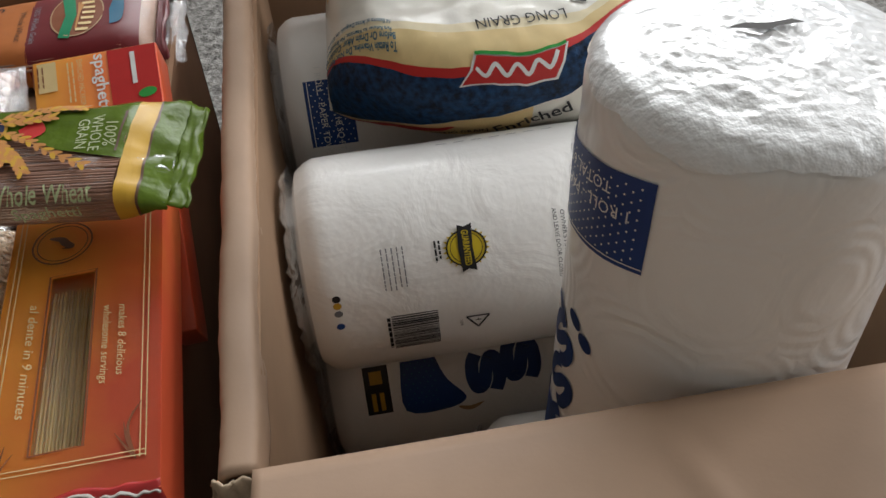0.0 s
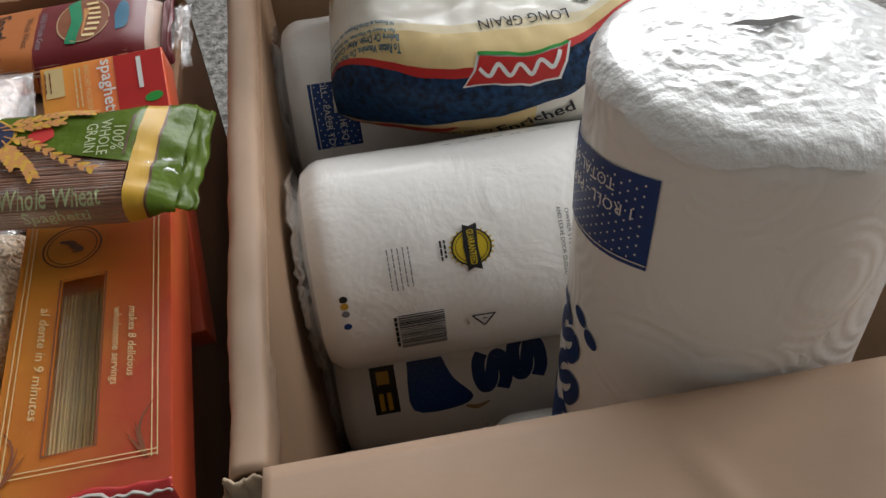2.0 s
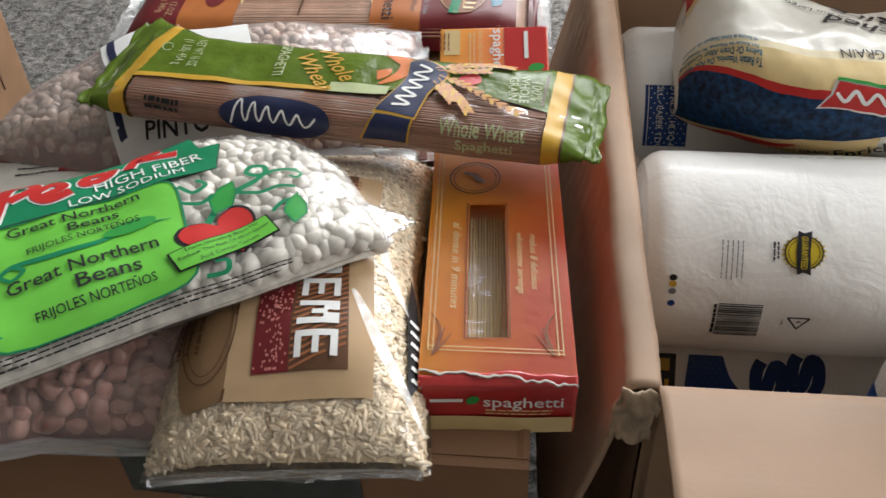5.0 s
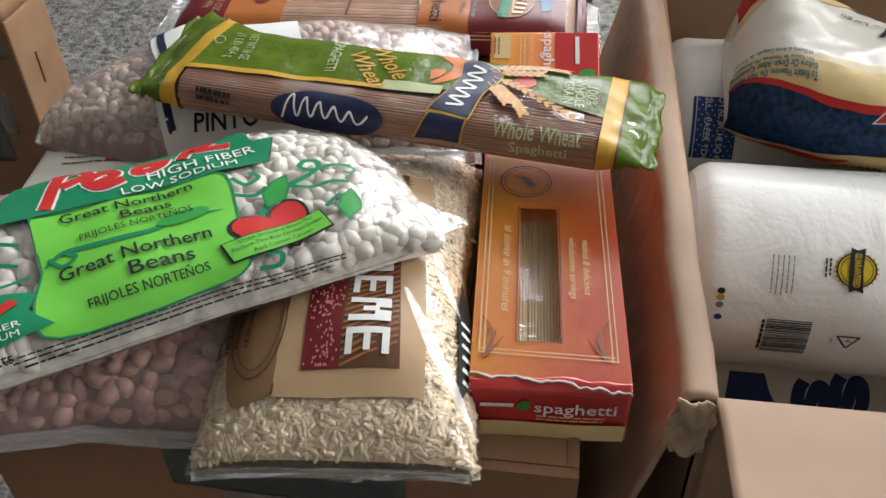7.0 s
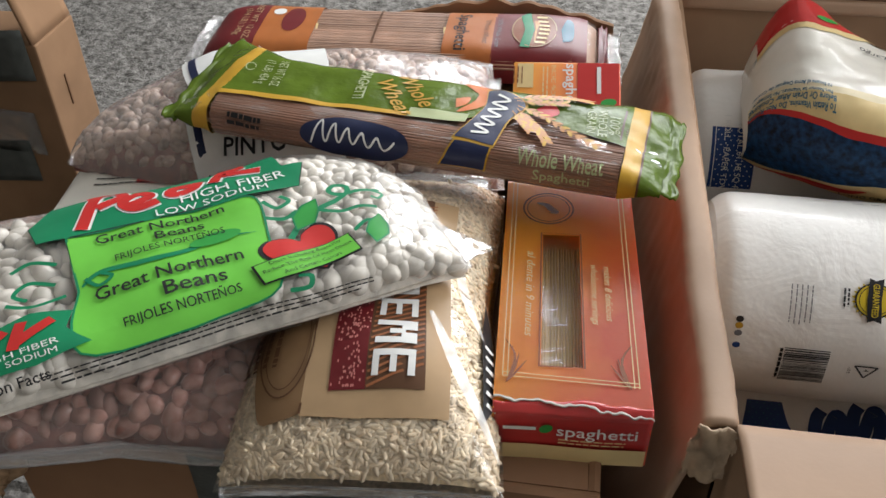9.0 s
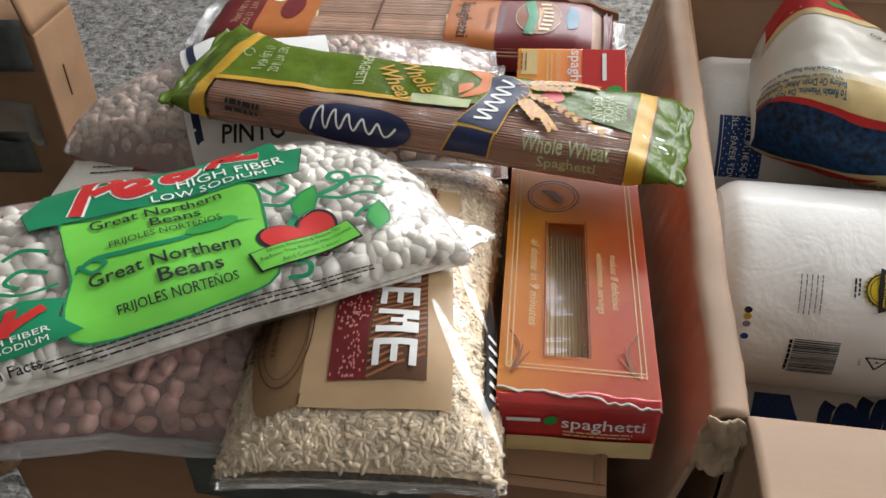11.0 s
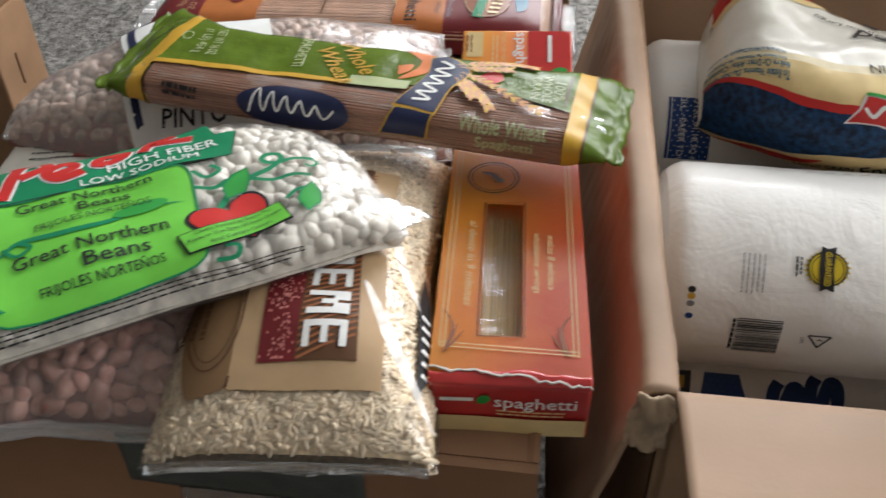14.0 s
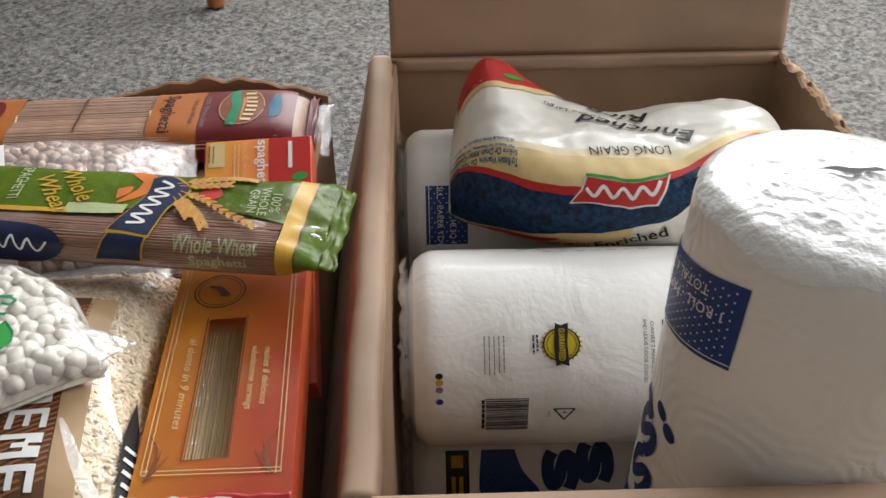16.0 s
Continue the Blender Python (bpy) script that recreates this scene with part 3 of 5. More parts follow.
def bars_on(root, surf, x0, x1, y0, y1, material, rng, along=True, lift=0.0008):
    """A bar code."""
    bm = bmesh.new()
    y = y0
    while y < y1:
        w = rng.choice((0.0004, 0.0004, 0.0008, 0.0012))
        for k in range(4):
            a, b = x0 + (x1 - x0) * k / 4, x0 + (x1 - x0) * (k + 1) / 4
            bm.faces.new([bm.verts.new(c) for c in ((a, y, 0), (b, y, 0), (b, y + w, 0), (a, y + w, 0))])
        y += w + rng.choice((0.0004, 0.0006, 0.001))
    tagged(part("bar_code", wrap(bm, surf, lift), material, root), kind="stuff")


def lines_of_print(root, surf, x, y, n, length, gap, material, turn=90.0, h=0.0013, lift=0.0008, rng=random, name="small_print"):
    """Rows of small bars, standing for print too small to read."""
    bm = bmesh.new()
    c, s = math.cos(radians(turn)), math.sin(radians(turn))
    for k in range(n):
        q = -length / 2
        end = length / 2 * rng.uniform(0.7, 1.0)
        while q < end:
            w = rng.uniform(0.002, 0.006)
            o = -k * gap
            pts = [(q, o), (min(q + w, end), o), (min(q + w, end), o + h), (q, o + h)]
            bm.faces.new([bm.verts.new((x + a * c - b * s, y + a * s + b * c, 0)) for a, b in pts])
            q += w + 0.0008
    part(name, wrap(bm, surf, lift), material, root)


def blue_label(root, surf, x0, x1, y0, y1):
    label = shape("blue_label", rect(x0, y0, x1, y1), surf, BLUE_INK, root, label="dark blue printed label with white dots")
    dots_on(label, surf, x0 + 0.003, x1 - 0.003, y0 + 0.005, y1 - 0.002, 0.0052, WHITE_INK)
    shape("label_edge", rect(x0, y0 + 0.0025, x1, y0 + 0.0032), surf, WHITE_INK, label, 0.0011)
    return label


def no_print(root, surf):
    pass


LYING = lambda x, y, z, spin=0.0: pose(x, y, z, 0, 90, 0) @ pose(0, 0, 0, 0, 0, spin)


def ess(cx, cy, w, h, turn=0.0):
    """The outline of a bent brush mark."""
    pts = [(0.42, 0.3), (0.15, 0.46), (-0.25, 0.42), (-0.36, 0.2), (-0.1, 0.03), (0.22, -0.08), (0.34, -0.28), (0.1, -0.45), (-0.25, -0.44), (-0.44, -0.28)]
    return turned([(x * w, y * h) for x, y in curve_pts(pts, 5)], cx, cy, turn)


def front_prints(root, side):
    surf = lambda x, y: side(0.3118 + (x - 0.329) * 0.90, y - 0.003)
    rng = random.Random(4)
    flip = lambda x, y: surf(y, x)
    shape("seal_disc", ellipse(0.329, 0.106, 0.0135, 0.0125, 32), surf, LEMON_INK, root, 0.0007)
    for k in range(22):
        a = k * 360 / 22
        shape("seal_point", turned([(0.0125, -0.0014), (0.0152, 0), (0.0125, 0.0014)], 0.329, 0.106, a), surf, LEMON_INK, root, 0.0007)
    stroke("seal_ring", ellipse(0.329, 0.106, 0.011, 0.0102, 30) + [(0.340, 0.106)], 0.0005, surf, BLACK_INK, root, 0.0012)
    stroke("seal_ring", ellipse(0.329, 0.106, 0.0132, 0.0125, 30) + [(0.3422, 0.106)], 0.0011, surf, BLACK_INK, root, 0.0011)
    shape("seal_ribbon", [(0.3115, 0.1020), (0.329, 0.1008), (0.3465, 0.1020), (0.3445, 0.106), (0.3465, 0.1112), (0.329, 0.1100), (0.3115, 0.1112), (0.3135, 0.106)], surf, BLACK_INK, root, 0.0013)
    writing("GUARANTEED", (0.329, 0.106), 0.0042, surf, LEMON_INK, root, 0, 0.0018, width=0.026, bold=0.02)
    lines_of_print(root, surf, 0.329, 0.0885, 2, 0.016, 0.0026, BLACK_INK, 0, rng=rng)
    lines_of_print(root, surf, 0.338, 0.0655, 5, 0.034, 0.0034, GREY_INK, 0, 0.0008, rng=rng)
    bars_on(root, flip, 0.053, 0.083, 0.374, 0.409, BLACK_INK, rng, lift=-0.0008)
    lines_of_print(root, surf, 0.392, 0.05, 1, 0.034, 0.003, BLACK_INK, 0, 0.002, rng=rng)
    tri = [(0.386, 0.101), (0.386, 0.116), (0.398, 0.1085)]
    stroke("recycling_mark", [tri[0], tri[1]], 0.0013, surf, BLACK_INK, root)
    stroke("recycling_mark", [tri[1], tri[2]], 0.0013, surf, BLACK_INK, root)
    stroke("recycling_mark", [tri[2], tri[0]], 0.0013, surf, BLACK_INK, root)
    writing("4", (0.3895, 0.1085), 0.004, surf, BLACK_INK, root, 0)
    writing("LDPE", (0.391, 0.0975), 0.002, surf, BLACK_INK, root, 0)
    for k, (c, s) in enumerate(((BLACK_INK, 0.353), (GOLD_INK, 0.3585), (GREY_INK, 0.365), (BLUE_INK, 0.376))):
        shape("colour_dot", ellipse(s, 0.0205, 0.0027, 0.0027, 16), surf, c, root)
    writing("OWNER'S MANUAL. IF", (0.336, 0.1695), 0.0027, surf, BLACK_INK, root, 0, 0.001, width=0.048)
    writing("AND LEAVE DOOR CLOSED", (0.336, 0.1645), 0.0027, surf, BLACK_INK, root, 0, 0.001, width=0.052)
    lines_of_print(root, surf, 0.336, 0.186, 3, 0.05, 0.0046, BLACK_INK, 0, 0.0011, rng=rng)
    for k in range(7):
        shape("lot_mark", rect(0.2225, 0.10 + 0.012 * k, 0.2238, 0.107 + 0.012 * k), surf, PALE_INK, root)


def lower_prints(root, side):
    surf = lambda x, y: side(x + 0.042, y * 1.13 + 0.004)
    shape("dark_mark", rect(0.262, 0.020, 0.301, 0.037), surf, BLACK_INK, root)
    shape("gold_mark", rect(0.283, 0.024, 0.298, 0.027), surf, GOLD_INK, root, 0.001)
    shape("gold_mark", rect(0.283, 0.0295, 0.298, 0.0325), surf, GOLD_INK, root, 0.001)
    shape("gold_mark", rect(0.266, 0.024, 0.276, 0.0325), surf, GOLD_INK, root, 0.001)
    shape("blue_field", curve_pts([(0.262, 0.046), (0.302, 0.046), (0.306, 0.075), (0.298, 0.088), (0.28, 0.076), (0.262, 0.07)], 4), surf, BLUE_INK, root)
    dots_on(root, surf, 0.264, 0.30, 0.048, 0.07, 0.005, TEAL_INK)
    stroke("brush_mark", ess(0.281, 0.103, 0.036, 0.020), 0.0092, surf, BRUSH_INK, root)
    stroke("brush_mark", ess(0.275, 0.128, 0.036, 0.020), 0.0092, surf, BRUSH_INK, root)
    stroke("leaf_mark", curve_pts([(0.306, 0.082), (0.309, 0.09), (0.305, 0.1)]), 0.004, surf, TAN_INK, root, taper=True)


def bottom_prints(root, surf):
    shape("colour_dot", ellipse(0.30, 0.022, 0.003, 0.003, 16), surf, BLACK_INK, root)
    shape("colour_dot", ellipse(0.308, 0.022, 0.003, 0.003, 16), surf, GOLD_INK, root)
    lines_of_print(root, surf, 0.29, 0.05, 3, 0.03, 0.005, GREY_INK, 0, 0.001)


def back_prints(root, surf):
    label = blue_label(root, surf, 0.30, 0.352, 0.016, 0.052)
    writing("1 ROLL - PAPER TOWEL", (0.326, 0.028), 0.005, surf, WHITE_INK, label, 0, 0.0016)
    writing("TOTAL 61.18 SQ FT", (0.326, 0.039), 0.005, surf, WHITE_INK, label, 0, 0.0016)


towel_roll(LYING(-0.049, 0.447, 0.4045), "white wrapped paper towel roll with gold seal and bar code", front_prints, 1.0, oval=(0.955, 0.82))
towel_roll(LYING(-0.054, 0.487, 0.247), "white wrapped paper towel roll with navy brush marks, beneath another", lower_prints, 2.0)
towel_roll(LYING(-0.052, 0.455, 0.0915), "white wrapped paper towel roll lying on the carton's bottom", bottom_prints, 3.0)
towel_roll(LYING(-0.055, 0.645, 0.400), "white wrapped paper towel roll with blue label under the rice", back_prints, 5.0)
towel_roll(LYING(-0.055, 0.655, 0.240), "white wrapped paper towel roll at the back of the carton", no_print, 6.0)
towel_roll(LYING(-0.055, 0.655, 0.0835), "white wrapped paper towel roll on the carton's bottom", no_print, 7.0)

R_STAND = 0.0748


def standing_prints(root, surf):
    r, top = R_STAND, L_TOWEL
    at = lambda deg: radians(deg) * r
    skew = lambda x, y: surf(x, y - 0.017 * (at(217) - x) / at(55))
    label = blue_label(root, skew, at(150), at(217.5), top - 0.076, top - 0.028)
    writing("1 ROLL - PAPER TOWEL", (at(175), top - 0.0475), 0.0062, skew, WHITE_INK, label, 180, 0.0018)
    writing("TOTAL 61.18 SQ FT", (at(172), top - 0.0365), 0.0062, skew, WHITE_INK, label, 180, 0.0018)
    shape("blue_field", curve_pts([(at(150), 0.01), (at(184), 0.012), (at(187), 0.04), (at(180), 0.062), (at(150), 0.05)], 4), surf, BLUE_INK, root)
    for deg, z, w in ((181, 0.121, 0.026), (183, 0.090, 0.034), (186, 0.052, 0.034)):
        stroke("brush_mark", ess(at(deg), z, w, 0.024, 62), 0.0078, surf, BRUSH_INK, root)
    stroke("brush_mark", curve_pts([(at(170), 0.142), (at(178), 0.137), (at(183), 0.131)]), 0.0075, surf, BRUSH_INK, root)
    shape("brush_dot", turned(ellipse(0, 0, 0.0062, 0.0040, 16), at(190), 0.146, -25), surf, BRUSH_INK, root)
    shape("brush_dot", turned(ellipse(0, 0, 0.0058, 0.0046, 16), at(198), 0.139, -30), surf, BRUSH_INK, root)


stand = towel_roll(pose(0.1545, 0.2875, 0.3545, -1.5, 3.2, 0), "upright white paper towel roll with blue label and shiny crinkled wrap", standing_prints, 9.0, r=R_STAND, crinkle=0.002)


WRAP_TOP = mat("crinkled_clear_wrap_over_white_paper", (0.9, 0.9, 0.89), 0.34, vary=0.03, scale=30, bump=0.6, bscale=130, coat=1.0, bdist=0.0035)


def crinkled_top(i, j):
    """The wrap over the upright roll's end: from an uneven line on the shoulder in to the middle."""
    a = 2 * math.pi * i
    start = 0.011 + 0.006 * nz(math.cos(a) * 2.2, math.sin(a) * 2.2, 5, 1) + 0.003 * nz(math.cos(a) * 7, math.sin(a) * 7, 2, 1)
    if j < 0.2:
        k = start * (1 - j / 0.2)
        q = R_STAND * (1 - 0.21 * (1 - math.sqrt(max(0.0, 1 - max(0.0, 1 - k / 0.017) ** 2)))) + 0.0005
        z = L_TOWEL - k
    else:
        q = R_STAND * 0.80 * (1 - (j - 0.2) / 0.8)
        z = L_TOWEL + 0.006 * (1 - (q / (R_STAND * 0.8)) ** 2)
    x, y = q * math.cos(a), q * math.sin(a)
    p, w = x * 0.8 + y * 0.6, y * 0.8 - x * 0.6
    ridge = 0.0028 * (0.35 - abs(nz(p * 0.5, w, 1, 42))) + 0.0020 * (0.35 - abs(nz(p, w * 0.5, 7, 80))) + 0.0012 * (0.35 - abs(nz(x, y, 8, 170)))
    grow = min(1, j * 3)
    return (x * (1 + 2 * ridge * grow * (j < 0.2)), y * (1 + 2 * ridge * grow * (j < 0.2)), z + 0.0004 + ridge * grow)


part("crinkled_wrap", sheet_bm(crinkled_top, 220, 90, close_u=True), WRAP_TOP, stand, "crinkled shiny clear plastic over white paper", recalc=True)
shape("torn_hole", [(-0.016, 0.018), (-0.006, 0.0215), (0.004, 0.0195), (0.014, 0.021), (0.018, 0.0175), (0.006, 0.016), (0.001, 0.0135), (-0.006, 0.0165)], lambda x, y: (x - 0.004, y - 0.014, L_TOWEL + 0.0085 + 0.0006 * nz(x, y, 2, 80)), CORE, stand, 0.0006, 0.006, "dark tear over the core")
towel_roll(LYING(0.055, 0.297, 0.272), "white wrapped paper towel roll under the upright roll", no_print, 11.0, length=0.245)
towel_roll(LYING(0.055, 0.297, 0.112), "white wrapped paper towel roll low in the carton", no_print, 12.0, length=0.245)

# ---- bag of white rice ----
RICE_FILM = mat("printed_white_rice_bag", (0.8, 0.77, 0.69), 0.3, vary=0.06, scale=25, bump=0.3, bscale=90, coat=0.5)
RICE_BLUE = mat("blue_bag_print_over_grains", (0.004, 0.012, 0.035), 0.5, vary=0.5, scale=190, bump=0.5, bscale=230, coat=0.04, second=(0.01, 0.055, 0.15), bdist=0.002, spec=0.25)


def white_rice():
    m = placed((0.125, 0.492, 0.452), (1.0, 0.0, 0.0))
    root = thing("rice_bag", m, "plump printed bag of long grain white rice on paper towels", "rice bag")
    a = 0.145
    prof = curve_pts([(0.020, -0.004), (0.007, 0.010), (-0.001, 0.030), (-0.002, 0.050), (0.010, 0.067), (0.038, 0.076), (0.070, 0.077), (0.115, 0.078), (0.152, 0.070), (0.172, 0.046), (0.172, 0.012)], 8)
    run = [0.0]
    for p, q in zip(prof, prof[1:]):
        run.append(run[-1] + math.hypot(q[0] - p[0], q[1] - p[1]))
    total = run[-1]

    def surf(x, s):
        """Along the bag, and up over it from its front edge."""
        k = min(max(int(np.searchsorted(run, s)), 1), len(run) - 1)
        f = (min(max(s, 0), total) - run[k - 1]) / max(1e-9, run[k] - run[k - 1])
        y, z = (prof[k - 1][d] * (1 - f) + prof[k][d] * f for d in (0, 1))
        u = min(1, abs(x) / a)
        e = (1 - u ** 7) ** 0.6
        dip = 0.012 * math.exp(-((x - 0.0 - 0.1 * (y - 0.15)) / 0.035) ** 2) * min(1, max(0, (y - 0.06) / 0.1))
        lift = 0.046 * math.exp(-((x + 0.124) / 0.042) ** 2) * min(1, max(0, y) / 0.15) ** 2
        lump = 0.004 * nz(x, y, 4, 22) + 0.0012 * nz(x, s, 9, 80)
        y = y - max(0, y - 0.05) * 0.22 * min(1, max(0, (x + 0.085) / 0.07))
        ry = y + (0.062 if x < 0 else 0.03) * u ** 2.6 * max(0, 1 - max(0, y) / 0.16) - 0.015 * (1 - e) * (y > 0.12)
        return (x * (1 - 0.05 * y / 0.24 * (1 if x < 0 else 0)), ry, max(-0.004, z * (0.25 + 0.75 * e) - dip * e + lift * e + lump * e))
    bm = sheet_bm(lambda i, j: surf(a * (2 * i - 1), total * j), 90, 80)
    part("bag_film", bm, RICE_FILM, root)
    part("bag_back", sheet_bm(lambda i, j: (0.72 * a * (2 * i - 1), 0.2 - 0.13 * j, -0.003), 10, 10), RICE_FILM, root)
    def run_of(pts):
        """A smooth height over x from a few pairs."""
        return lambda x: float(np.interp(x, [p[0] for p in pts], [p[1] for p in pts]))
    line = run_of(curve_pts([(-0.145, 0.092), (-0.118, 0.078), (-0.087, 0.0715), (-0.047, 0.0710), (0.010, 0.0805), (0.050, 0.099), (0.09, 0.120), (0.143, 0.14)], 6))
    foot = run_of(curve_pts([(-0.145, 0.013), (-0.098, 0.0195), (-0.056, 0.031), (-0.006, 0.0405), (0.020, 0.050), (0.04, 0.066), (0.09, 0.095), (0.143, 0.115)], 6))
    n = 44
    xs = [-0.143 + 0.286 * k / n for k in range(n + 1)]

    def band(name, lo, hi, c, lift):
        shape(name, [(x, lo(x)) for x in xs] + [(x, hi(x)) for x in reversed(xs)], surf, c, root, lift, 0.006)
    band("yellow_band", lambda x: line(x) + 0.002, lambda x: max(line(x) + 0.012, 0.102 - 0.05 * max(0, x)), CREAM_INK, 0.0006)
    band("pale_yellow_band", lambda x: max(line(x) + 0.012, 0.102 - 0.05 * max(0, x)), lambda x: max(line(x) + 0.018, 0.111 - 0.05 * max(0, x)), PALE_YELLOW, 0.0006)
    band("blue_band", foot, lambda x: line(x) - 0.0025, RICE_BLUE, 0.0008)
    band("red_line", lambda x: line(x) - 0.003, lambda x: line(x) + 0.003, RED_INK, 0.001)
    shape("yellow_band", [(x, 0.001) for x in xs[:22]] + [(x, foot(x) - 0.0005) for x in reversed(xs[:22])], surf, CREAM_INK, root, 0.0006)
    shape("red_mark", curve_pts([(-0.135, 0.004), (-0.11, 0.014), (-0.085, 0.019), (-0.06, 0.022), (-0.072, 0.012), (-0.085, 0.003)], 4), surf, RED_INK, root, 0.001)
    shape("red_field", curve_pts([(-0.138, 0.262), (-0.05, 0.252), (-0.030, 0.230), (-0.065, 0.206), (-0.100, 0.190), (-0.138, 0.186)], 4), surf, RED_INK, root, 0.0008)
    shape("green_leaf", turned(ellipse(0, 0, 0.010, 0.003, 14), -0.090, 0.203, 18), surf, LEAF_INK, root, 0.0012)
    shape("yellow_band", [(-0.138, 0.178), (-0.100, 0.182), (-0.065, 0.198), (-0.028, 0.224), (-0.030, 0.230), (-0.065, 0.206), (-0.100, 0.190), (-0.138, 0.186)], surf, CREAM_INK, root, 0.0007)
    writing("Enriched", (0.003, 0.146), 0.019, surf, BLACK_INK, root, 156, 0.0014, width=0.092, bold=0.02)
    writing("Rice", (-0.006, 0.184), 0.021, surf, BLACK_INK, root, 158, 0.0014, bold=0.02)
    writing("LONG GRAIN", (-0.007, 0.1095), 0.0092, surf, BLACK_INK, root, 182, 0.0014, width=0.062)
    writing("Grano Largo", (-0.044, 0.176), 0.0065, surf, BLACK_INK, root, 162, 0.0014)
    for k, t in enumerate(("To Retain Vitamins, Do Not Rinse", "Before Or Drain After Cooking", "Para Retener las Vitaminas, No Enjuague", "Ni Escurra el Arroz Después de Cocer")):
        h = 0.0066 if k < 2 else 0.0044
        writing(t, (-0.1175, 0.0865 + 0.0088 * k + (0.001 if k < 2 else -0.001)), h, surf, TEAL_INK, root, 176, 0.0014, width=0.050 if k < 2 else 0.046, bold=0.03)
    # flag-shaped mark with a wavy pale word-shape
    edge = [(-0.054, 0.0625), (-0.0465, 0.0715), (-0.0425, 0.0810), (-0.028, 0.0795), (-0.008, 0.0770), (0.009, 0.0800), (0.0175, 0.0830), (0.0135, 0.0720), (0.008, 0.0625), (-0.012, 0.0605), (-0.034, 0.0640)]
    cx, cy = -0.019, 0.0705
    shape("flag_edge", [(cx + (x - cx) * 1.06, cy + (y - cy) * 1.16) for x, y in edge], surf, WHITE_INK, root, 0.0014)
    shape("flag_mark", edge, surf, RED_INK, root, 0.0018)
    stroke("flag_top", curve_pts([(-0.0435, 0.0825), (-0.028, 0.0815), (-0.008, 0.0790), (0.009, 0.0820), (0.0180, 0.0845)]), 0.0022, surf, LEAF_INK, root, 0.0021)
    stroke("pale_swash", curve_pts([(-0.044, 0.0735), (-0.038, 0.0690), (-0.031, 0.0755), (-0.024, 0.0675), (-0.017, 0.0735), (-0.010, 0.0665), (-0.003, 0.0740), (0.005, 0.0690), (0.011, 0.0790)]), 0.0026, surf, WHITE_INK, root, 0.0022)
    writing("LONG GRAIN", (-0.056, 0.0125), 0.0058, surf, BLACK_INK, root, 14, 0.0014, width=0.040, bold=0.02)
    writing("Enriched", (-0.006, 0.0265), 0.0115, surf, BLACK_INK, root, 22, 0.0014, width=0.056, bold=0.02)


white_rice()


# ---- dry food on the old carton ----
def seam(name, x, w, surf, material, parent, length=0.012, sign=1, seed=0, droop=0.0):
    """A crimped flat end of a bag."""
    def f(i, j):
        y = w * (2 * i - 1)
        p = surf(x, y)
        return (p[0] + sign * length * j * (1 + 0.25 * nz(y, seed, 0, 60)), p[1], p[2] + 0.0012 * math.sin(j * 22) + 0.005 * nz(y, j, seed, 35) * j - droop * j * j)
    return part(name, slab_bm(f, 40, 8, 0.0006), material, parent, recalc=True)


WHITE_BEAN = mat("white_beans", (0.58, 0.54, 0.48), 0.4, vary=0.08, scale=90, bump=0.1, random_vary=0.12)
PINTO_BEAN = mat("pinto_beans", (0.50, 0.32, 0.26), 0.5, vary=0.4, scale=260, bump=0.1, random_vary=0.3, second=(0.55, 0.4, 0.31))
RED_BEAN = mat("small_red_beans", (0.42, 0.18, 0.14), 0.34, vary=0.2, scale=120, bump=0.1, random_vary=0.35, second=(0.58, 0.34, 0.28))
GRAIN = mat("brown_rice_grains", (0.71, 0.56, 0.39), 0.5, vary=0.15, scale=200, bump=0.0, random_vary=0.25, second=(0.84, 0.72, 0.54))
BED_WHITE = mat("bean_bed_pale", (0.50, 0.46, 0.40), 0.8, vary=0.3, scale=120)
BED_RED = mat("bean_bed_red", (0.24, 0.10, 0.08), 0.8, vary=0.3, scale=120)
BED_RICE = mat("rice_bed", (0.6, 0.47, 0.3), 0.8, vary=0.3, scale=300)


def filled_bag(name, m, label, category, a, b, top, depth, seed, bed, bed_drop, filling, fill_name, size, count, gap, keep, film_mat, px=2.6, py=2.4, lump=0.004, seed_mesh=None, flat=0.4, warp=None):
    root = thing(name, m, label, category)
    plain = pillow(a, b, top, seed, px, py, lump, 26)
    surf = (lambda x, y: warp(*plain(x, y))) if warp else plain
    low = lambda x, y: (surf(x, y)[0], surf(x, y)[1], surf(x, y)[2] - bed_drop)
    bag_skin("filling_bed", a * 0.97, b * 0.97, low, depth * 0.8, bed, root)
    rng = random.Random(seed)
    scatter(fill_name, strew(surf, (-a * 0.96, -b * 0.96, a * 0.96, b * 0.96), count, size, rng, flat, size[2] * 1.05, keep, gap), seed_mesh or bean_seed(), filling, root)
    bag_skin("clear_film", a, b, lambda x, y: (surf(x, y)[0], surf(x, y)[1], surf(x, y)[2] + 0.0012 + 0.0012 * nz(x, y, seed, 60)), depth, film_mat, root, 70, 50)
    return root, surf


def bean_outline(x, y, z):
    """The bag's far end is cut back slantwise, with its tip at the near corner."""
    x = x if x < 0.06 else 0.06 + (x - 0.06) * 0.80
    k = max(0.0, (x - 0.05) / 0.082)
    edge = 0.60 - 0.25 * min(1.0, max(0.0, x / 0.12))
    y = y if y > -0.05 else -0.05 + (y + 0.05) * edge
    return (x, y * (0.97 - 0.88 * k ** 3) if y > 0 else y, z)


